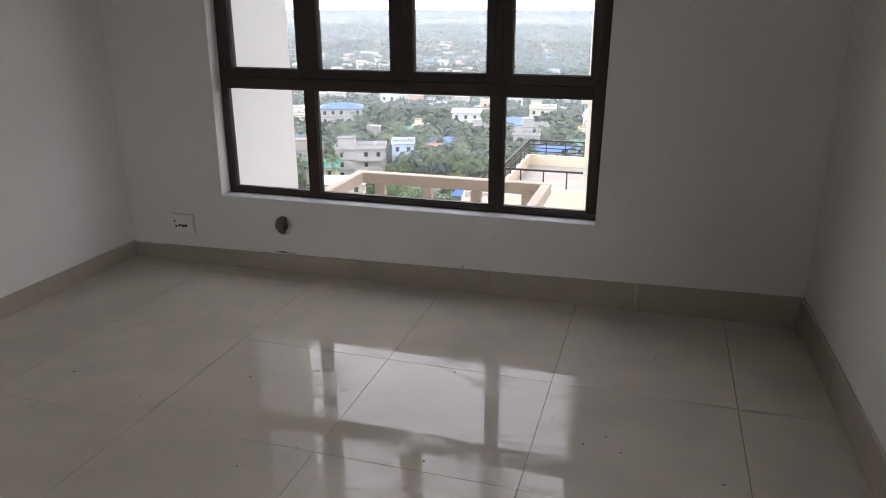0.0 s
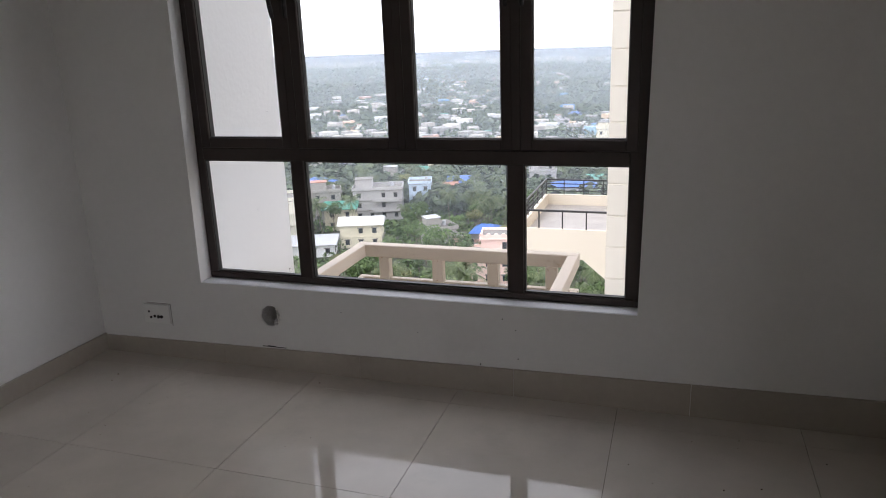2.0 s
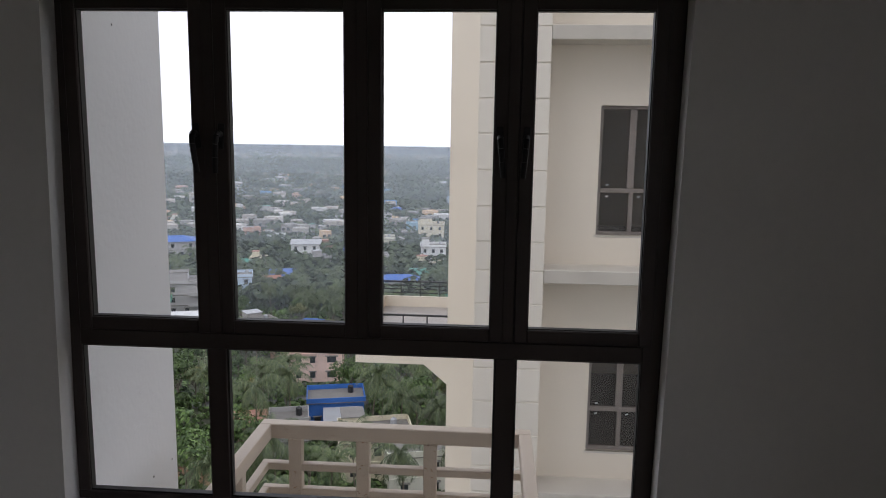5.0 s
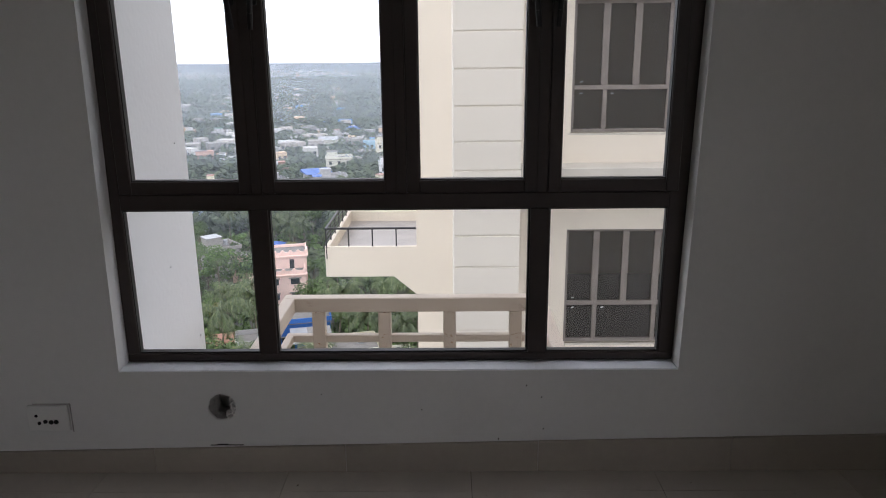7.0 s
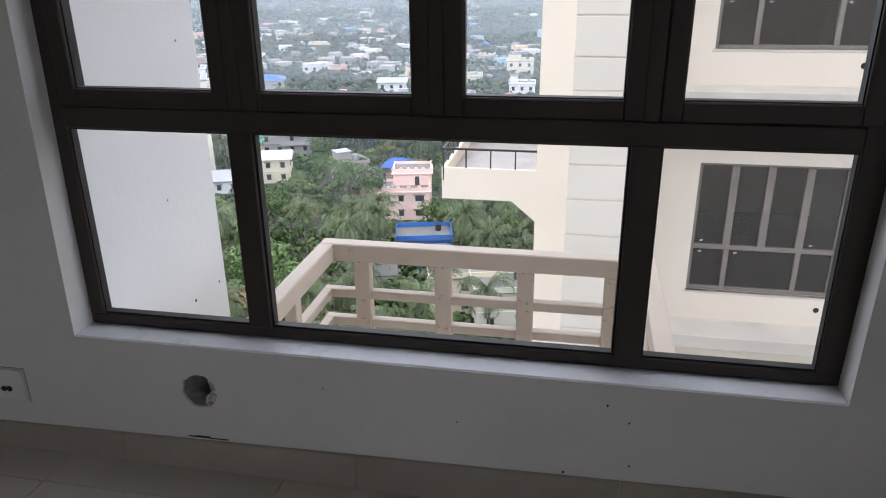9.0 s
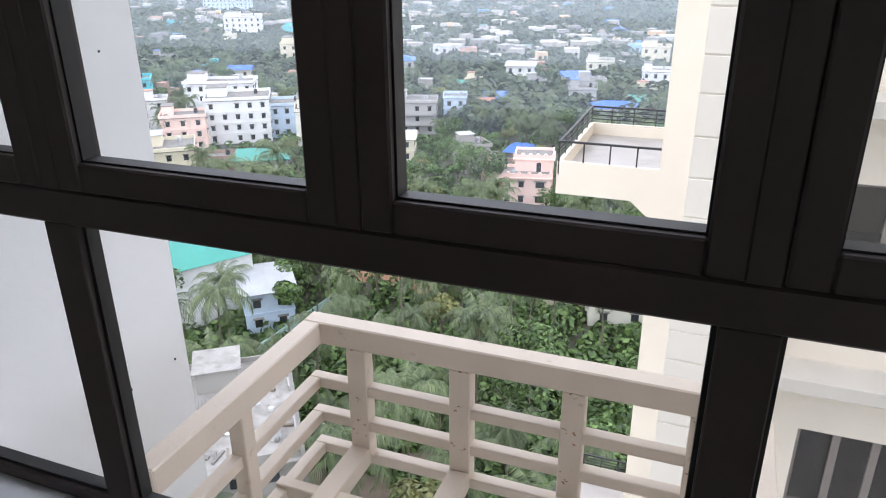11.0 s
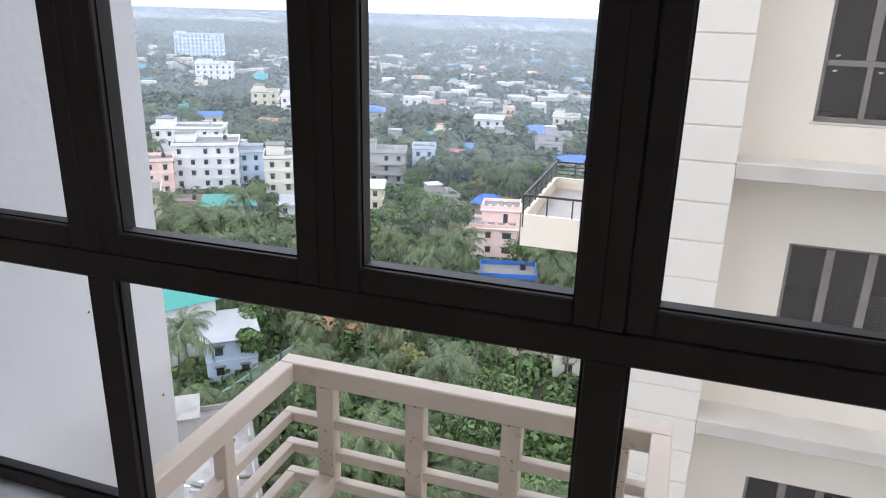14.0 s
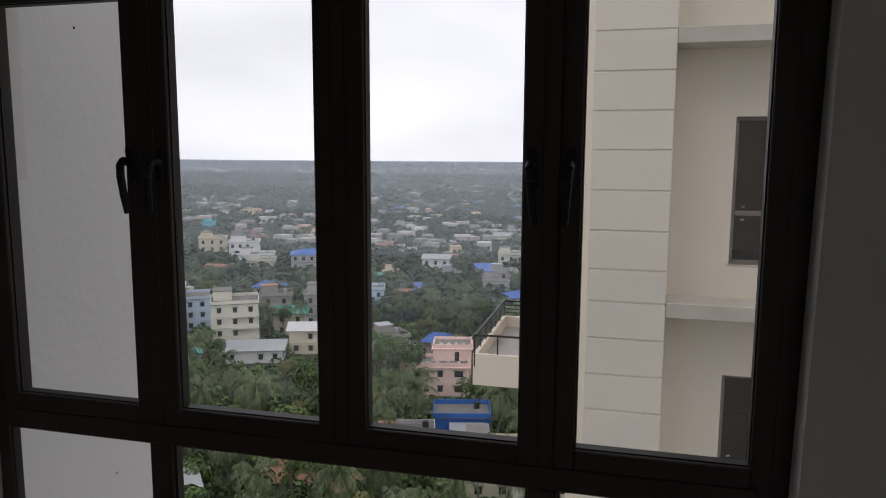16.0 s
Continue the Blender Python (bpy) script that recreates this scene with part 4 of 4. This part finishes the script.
# ---- trees ----
def crown_mesh(name, seed, width, height, n, leaf, mat):
    """A crown of many small leaf sprays over several uneven lobes."""
    g = np.random.default_rng(seed)
    lobes = [(g.uniform(-0.45, 0.45) * width, g.uniform(-0.45, 0.45) * width, g.uniform(-0.25, 0.35) * height, g.uniform(0.28, 0.5)) for _ in range(8)]
    verts, faces = [], []
    for i in range(n):
        lx, ly, lz, lr = lobes[i % 8]
        d = g.normal(size=3)
        d /= np.linalg.norm(d)
        if d[2] < -0.5:
            d[2] *= -1
        c = np.array((lx, ly, lz)) + d * np.array((width, width, height)) * lr * g.uniform(0.75, 1.08)
        t = g.normal(size=3)
        a = np.cross(d, t)
        a /= np.linalg.norm(a)
        b = np.cross(d + g.normal(size=3) * 0.5, a)
        b /= np.linalg.norm(b)
        s, q = leaf * g.uniform(0.6, 1.4), len(verts)
        verts += [tuple(c - a * s), tuple(c - b * s * 0.5 + d * 0.15 * s), tuple(c + a * s), tuple(c + b * s * 0.5 - d * 0.1 * s)]
        faces += [(q, q + 1, q + 2), (q, q + 2, q + 3)]
    me = bpy.data.meshes.new(name)
    me.from_pydata(verts, [], faces)
    me.materials.append(mat)
    return me


def trunk_mesh(seed, h, r):
    g = random.Random(seed)
    bm = bmesh.new()
    tube(bm, (0, 0, -0.2), (g.uniform(-0.3, 0.3), g.uniform(-0.3, 0.3), h * 0.55), r, r * 0.7, 6)
    for i in range(5):
        a = 2 * math.pi * i / 5 + g.uniform(-0.4, 0.4)
        tube(bm, (0, 0, h * g.uniform(0.4, 0.55)), (h * 0.3 * math.cos(a), h * 0.3 * math.sin(a), h * g.uniform(0.8, 1.0)), r * 0.5, r * 0.15, 5)
    return mesh_of("trunk", bm, BARK)


def frond_crown(name, seed, n, length, mat):
    """Arching palm fronds with separate leaflets."""
    g = random.Random(seed)
    verts, faces = [], []
    for i in range(n):
        a = 2 * math.pi * i / n * 2.39996 * n / 6.2832 + g.uniform(-0.2, 0.2)
        lift = g.uniform(-0.7, 1.2)
        L = length * g.uniform(0.8, 1.1)
        side = Vector((-math.sin(a), math.cos(a), 0))
        pts = []
        p, ang = Vector((0, 0, 0)), lift
        for s in range(9):
            pts.append((p.copy(), ang))
            p += Vector((math.cos(a) * math.cos(ang), math.sin(a) * math.cos(ang), math.sin(ang))) * L / 8
            ang -= 0.10 + 0.045 * s
        for s in range(8):
            (p0, a0), (p1, _) = pts[s], pts[s + 1]
            q = len(verts)
            verts += [tuple(p0 + side * 0.05), tuple(p0 - side * 0.05), tuple(p1)]
            faces.append((q, q + 1, q + 2))
            reach = L * (0.05 + 0.13 * math.sin(math.pi * min(1, (s + 0.7) / 8.2)))
            for k in (1, -1):
                for mid in (0.0, 0.33, 0.67):
                    b0 = p0.lerp(p1, mid)
                    b1 = p0.lerp(p1, mid + 0.24)
                    tip = b1 + side * k * reach * g.uniform(0.8, 1.1) + (p1 - p0) * 0.5 + Vector((0, 0, -reach * g.uniform(0.7, 1.3)))
                    q = len(verts)
                    verts += [tuple(b0), tuple(b1), tuple(tip)]
                    faces.append((q, q + 1, q + 2))
    me = bpy.data.meshes.new(name)
    me.from_pydata(verts, [], faces)
    me.materials.append(mat)
    return me


def palm_trunk(seed, h, r):
    g = random.Random(seed)
    bm = bmesh.new()
    p, d = Vector((0, 0, -0.2)), Vector((g.uniform(-0.1, 0.1), g.uniform(-0.1, 0.1), 1))
    for i in range(4):
        q = p + d * (h + 0.2) / 4
        tube(bm, p, q, r * (1 - 0.12 * i), r * (0.88 - 0.12 * i), 6)
        p, d = q, (d + Vector((g.uniform(-0.06, 0.06), g.uniform(-0.06, 0.06), 0)))
    me = mesh_of("trunk", bm, BARK)
    return me, p


PROTO = []
for s in range(6):
    h = (8, 10, 7, 12, 9, 6)[s]
    PROTO.append(("broad", trunk_mesh(s, h, 0.22), crown_mesh("crown", s + 20, h * 0.5, h * 0.42, 1700, 0.33, LEAF2 if s == 4 else LEAF), Vector((0, 0, h * 0.82))))
for s in range(6):
    h = (11, 13, 9, 14, 8, 12)[s]
    me, top = palm_trunk(s, h, 0.17)
    PROTO.append(("coconut", me, frond_crown("crown", s + 3, 28, 5.3, FROND), top))
for s in range(3):
    h = (10, 12, 8)[s]
    me, top = palm_trunk(s + 9, h, 0.09)
    PROTO.append(("areca", me, frond_crown("crown", s + 40, 10, 2.1, FROND), top))
LBL = {"broad": ("tree", "dense green broadleaf tree with an uneven crown"), "coconut": ("palm_tree", "tall coconut palm with arching fronds and grey trunk"),
       "areca": ("palm_tree", "slender areca palm with a small green crown")}


def plant(kind, x, y, k, turn):
    name, label = LBL[kind[0]]
    ob = empty(name, pose(x, y, GZ, 0, 0, turn) @ Matrix.Scale(k, 4), label=label, category=name.replace("_", " "), group="trees among the houses")
    part("trunk", kind[1], BARK, ob)
    part("crown", kind[2], LEAF, ob, m=pose(*kind[3]))


count = 0
spots = []
while count < 480:
    y = 30 * (250 / 30) ** (rnd.random() ** 0.75)
    x = y * rnd.uniform(-1.15, 0.03)
    if not free(x, y, -0.5) or not clear_view(x, y) or any((x - a) ** 2 + (y - b) ** 2 < (5.4 if y < 125 else 3.8) ** 2 for a, b in spots):
        continue
    if (-15 < x < -3 and 58 < y < 86) or (-57 < x < -38 and 95 < y < 106) or (y > 140 and -140 < x < -105 and rnd.random() < 0.8):
        continue
    spots.append((x, y))
    grove = -75 < x < -38 and 105 < y < 170
    pick = rnd.random()
    kind = rnd.choice(PROTO[12:]) if grove and pick < 0.45 else rnd.choice(PROTO[6:12]) if pick < 0.45 or (y < 125 and pick < 0.70) else rnd.choice(PROTO[:6])
    plant(kind, x, y, rnd.uniform(0.75, 1.1) if y < 125 else rnd.uniform(0.55, 0.95), rnd.uniform(0, 360))
    count += 1

# undergrowth, far woods and far town as counted-by-nobody stuff
g = np.random.default_rng(5)


def clumps(name, n, y0, y1, radius, quads, mat, label, cat, flat=0.8, lift=0.6, power=1.0, leaf=0.3):
    y = y0 * (y1 / y0) ** (g.random(n) ** power)
    x = y * g.uniform(-1.2, 0.08, n)
    ok = np.array([free(a, b, -1.0) for a, b in zip(x, y)]) if y0 < 300 else np.ones(n, bool)
    x, y = x[ok], y[ok]
    r = radius * (1 + y / 1100) * g.uniform(0.6, 1.3, len(x))
    c = np.repeat(np.stack([x, y, GZ + r * lift], 1), quads, 0)
    rr = np.repeat(r, quads)[:, None]
    d = g.normal(size=c.shape)
    d /= np.linalg.norm(d, axis=1)[:, None]
    d[:, 2] = np.abs(d[:, 2])
    c = c + d * rr * np.array((1, 1, flat))
    a = np.cross(d, g.normal(size=c.shape))
    a /= np.linalg.norm(a, axis=1)[:, None]
    b = np.cross(d + 0.5 * g.normal(size=c.shape), a)
    b /= np.linalg.norm(b, axis=1)[:, None]
    s = rr * leaf
    v = np.stack([c - a * s, c - b * s * 0.6, c + a * s, c + b * s * 0.6], 1).reshape(-1, 3)
    f = np.arange(len(v)).reshape(-1, 4)
    me = bpy.data.meshes.new(name)
    me.from_pydata(v.tolist(), [], f.tolist())
    me.materials.append(mat)
    tagged(new(name, me), label, cat, kind="stuff")


clumps("undergrowth", 6500, 48, 260, 1.2, 20, LEAF, "low green bushes and undergrowth", "bushes", 0.9, 0.2, leaf=0.42)
clumps("far_woods", 17000, 205, 1500, 3.5, 28, FARLEAF, "distant dark green tree crowns among houses", "trees", 0.9, 0.7)
clumps("far_woods", 8500, 1400, 3900, 5.0, 14, FARLEAF, "distant hazy woods up to the horizon", "trees", 0.22, 0.05)


def far_town(n, y0, y1, mat, seed):
    q = random.Random(seed)
    bm_v, bm_f = [], []
    for _ in range(n):
        y = y0 * (y1 / y0) ** q.random()
        x = y * q.uniform(-1.2, 0.08)
        if noise.noise(Vector((x / 160, y / 160, seed * 0.1))) < -0.12 or not free(x, y, 2):
            continue
        w, d, h, a = q.uniform(4, 8.5), q.uniform(4, 8), q.choice((4, 7, 7, 7, 10, 10)), q.uniform(-0.3, 0.8)
        c, s, o = math.cos(a), math.sin(a), len(bm_v)
        for zz in (GZ, GZ + h):
            for u, v in ((-1, -1), (1, -1), (1, 1), (-1, 1)):
                bm_v.append((x + c * u * w / 2 - s * v * d / 2, y + s * u * w / 2 + c * v * d / 2, zz))
        bm_f += [tuple(o + i for i in f) for f in ((0, 1, 5, 4), (1, 2, 6, 5), (2, 3, 7, 6), (3, 0, 4, 7), (4, 5, 6, 7))]
        for f in range(max(1, h // 3)):
            for u in (-0.25, 0.25):
                o = len(bm_v)
                px, py, pz = x + c * u * w + s * (d / 2 + 0.06), y + s * u * w - c * (d / 2 + 0.06), GZ + f * 3 + 1
                bm_v += [(px - c * 0.7, py - s * 0.7, pz), (px + c * 0.7, py + s * 0.7, pz), (px + c * 0.7, py + s * 0.7, pz + 1.3), (px - c * 0.7, py - s * 0.7, pz + 1.3)]
    me = bpy.data.meshes.new("far_town")
    win_faces = []
    o = 0
    quads = set(i for f in bm_f for i in f)
    rest = [i for i in range(len(bm_v)) if i not in quads]
    win_faces = [tuple(rest[i:i + 4]) for i in range(0, len(rest), 4)]
    me.from_pydata(bm_v, [], bm_f + win_faces)
    me.materials.append(mat)
    me.materials.append(PANE)
    for i in range(len(bm_f), len(bm_f) + len(win_faces)):
        me.polygons[i].material_index = 1
    tagged(new("far_town", me), "many distant pale town houses", "houses", kind="stuff")


for i, (n, c, t) in enumerate(((650, (0.66, 0.66, 0.65), (0.44, 0.42, 0.38)), (1500, (0.27, 0.265, 0.255), (0.42, 0.385, 0.34)), (220, (0.60, 0.36, 0.30), (0.62, 0.48, 0.30)), (60, (0.10, 0.26, 0.52), (0.30, 0.45, 0.50)))):
    far_mat = material("far_wall", c, 0.9, vary=0.1, scale=0.1, fine=1, island=0.15, tint=t)
    far_town(int(n * 0.9), 320, 1300, far_mat, 30 + i)
    far_town(int(n * 2.2), 1200, 4300, far_mat, 50 + i)

# ---- floor tiles and skirting ----
TS, TX, TY, GAP = 0.653, 0.570, -0.130, 0.0010


def cuts(start, step, lo, hi):
    e = [lo]
    v = start + math.floor((lo - start) / step) * step
    while v < hi:
        if v > lo + 0.01 and v < hi - 0.01:
            e.append(v)
        v += step
    return list(zip(e, e[1:] + [hi]))


tile_full = None
for x0, x1 in cuts(TX, TS, XL, XR + 0.14):
    for y0, y1 in cuts(TY, TS, YB, 0.0):
        w, d = x1 - x0, y1 - y0
        whole = abs(w - TS) < 1e-4 and abs(d - TS) < 1e-4
        if whole and tile_full:
            me = tile_full
        else:
            me = mesh_of("tile", boxes((GAP, w - GAP, GAP, d - GAP, -0.006, 0.0)), TILE)
            if whole:
                tile_full = me
        part("tile", me, TILE, floor, m=pose(x0, y0, 0))


def skirting(name, length, z0, z1, m):
    """A run of skirting tiles whose top edge climbs from z0 to z1."""
    ob = empty(name, m, label="beige tile skirting along the wall", category="skirting", kind="structure")
    n = max(1, round(length / TS))
    for i in range(n):
        a, b = length * i / n, length * (i + 1) / n
        h0, h1 = z0 + (z1 - z0) * i / n, z0 + (z1 - z0) * (i + 1) / n
        bm = bmesh.new()
        v = [bm.verts.new(p) for p in ((a + 0.001, -0.011, 0), (b - 0.001, -0.011, 0), (b - 0.001, -0.011, h1 - 0.003), (a + 0.001, -0.011, h0 - 0.003), (a + 0.001, -0.008, h0), (b - 0.001, -0.008, h1), (a + 0.001, 0.002, h0), (b - 0.001, 0.002, h1), (a + 0.001, 0.002, 0), (b - 0.001, 0.002, 0))]
        for f in ((0, 1, 2, 3), (3, 2, 5, 4), (4, 5, 7, 6), (6, 7, 9, 8), (0, 3, 4, 6, 8), (1, 9, 7, 5, 2)):
            bm.faces.new([v[k] for k in f])
        part("skirting_tile", bm, SKIRT, ob)


skirting("baseboard_1", XR - XL - 0.026, 0.080, 0.142, pose(XL + 0.013, 0, 0.0005))
skirting("baseboard_2", -YB, 0.100, 0.086, pose(XL, YB, 0.0005, 0, 0, 90))
skirting("baseboard_3", -DY1, 0.142, 0.136, pose(XR, 0, 0.0005, 0, 0, -90 + EAST))


# ---- grit and paint crumbs left on the floor ----
q = random.Random(4)
bm = bmesh.new()
for _ in range(90):
    x, y = q.uniform(XL + 0.1, XR - 0.1), q.uniform(-2.6, -0.05)
    r = q.choice((0.0012, 0.0015, 0.002, 0.003, 0.004))
    for k in range(q.choice((1, 1, 2))):
        tube(bm, (x + k * r, y, 0.0004), (x + k * r + q.uniform(-1, 1) * r, y + q.uniform(-1, 1) * r, 0.0004 + r * 0.7), r, r * 0.5, 5)
thing("floor_grit", bm, BARK, label="scattered dark grit and paint crumbs on the floor", category="grit", kind="stuff")

# ---- chips and dark specks on the wall and the fin ----
bm = bmesh.new()
for x, z, r in ((1.415, 0.331, 0.0035), (1.469, 0.287, 0.003), (1.478, 0.164, 0.003), (1.320, 0.125, 0.004), (0.70, 0.30, 0.002), (1.05, 0.24, 0.002)):
    tube(bm, (x, -0.0008, z), (x + 0.002, 0.001, z - 0.001), r, r * 0.8, 6)
thing("wall_specks", bm, DARK, label="small dark chips in the wall paint", category="marks", kind="stuff")
bm = bmesh.new()
for y, z, r in ((0.578, 0.227, 0.006), (0.750, 0.225, 0.005), (0.546, 0.031, 0.005), (0.777, -0.045, 0.006), (0.427, 2.027, 0.005), (0.50, 0.62, 0.004), (0.68, 1.1, 0.004)):
    tube(bm, (0.0215, y, z), (0.019, y, z - 0.001), r * 0.7, r, 6)
thing("fin_specks", bm, DARK, label="small dark pits in the stucco fin", category="marks", kind="stuff")

# ---- pale green boundary wall below ----
BWALL = material("pale_green_wall", (0.34, 0.46, 0.40), 0.9, vary=0.15, stain=0.4, stain_scale=0.8, stain_color=(0.2, 0.24, 0.2))
bwall = empty("boundary_wall", pose(-52.3, 78.5, GZ, 0, 0, 83.5), label="pale green plastered boundary wall along the lane", category="wall")
for i in range(5):
    part("wall_bay", boxes((-8.5 + 3.4 * i + 0.15, -8.5 + 3.4 * (i + 1) - 0.15, -0.08, 0.08, 0, 1.7)), BWALL, bwall)
for i in range(6):
    part("wall_post", boxes((-8.5 + 3.4 * i - 0.15, -8.5 + 3.4 * i + 0.15, -0.14, 0.14, 0, 1.9)), CONC, bwall)
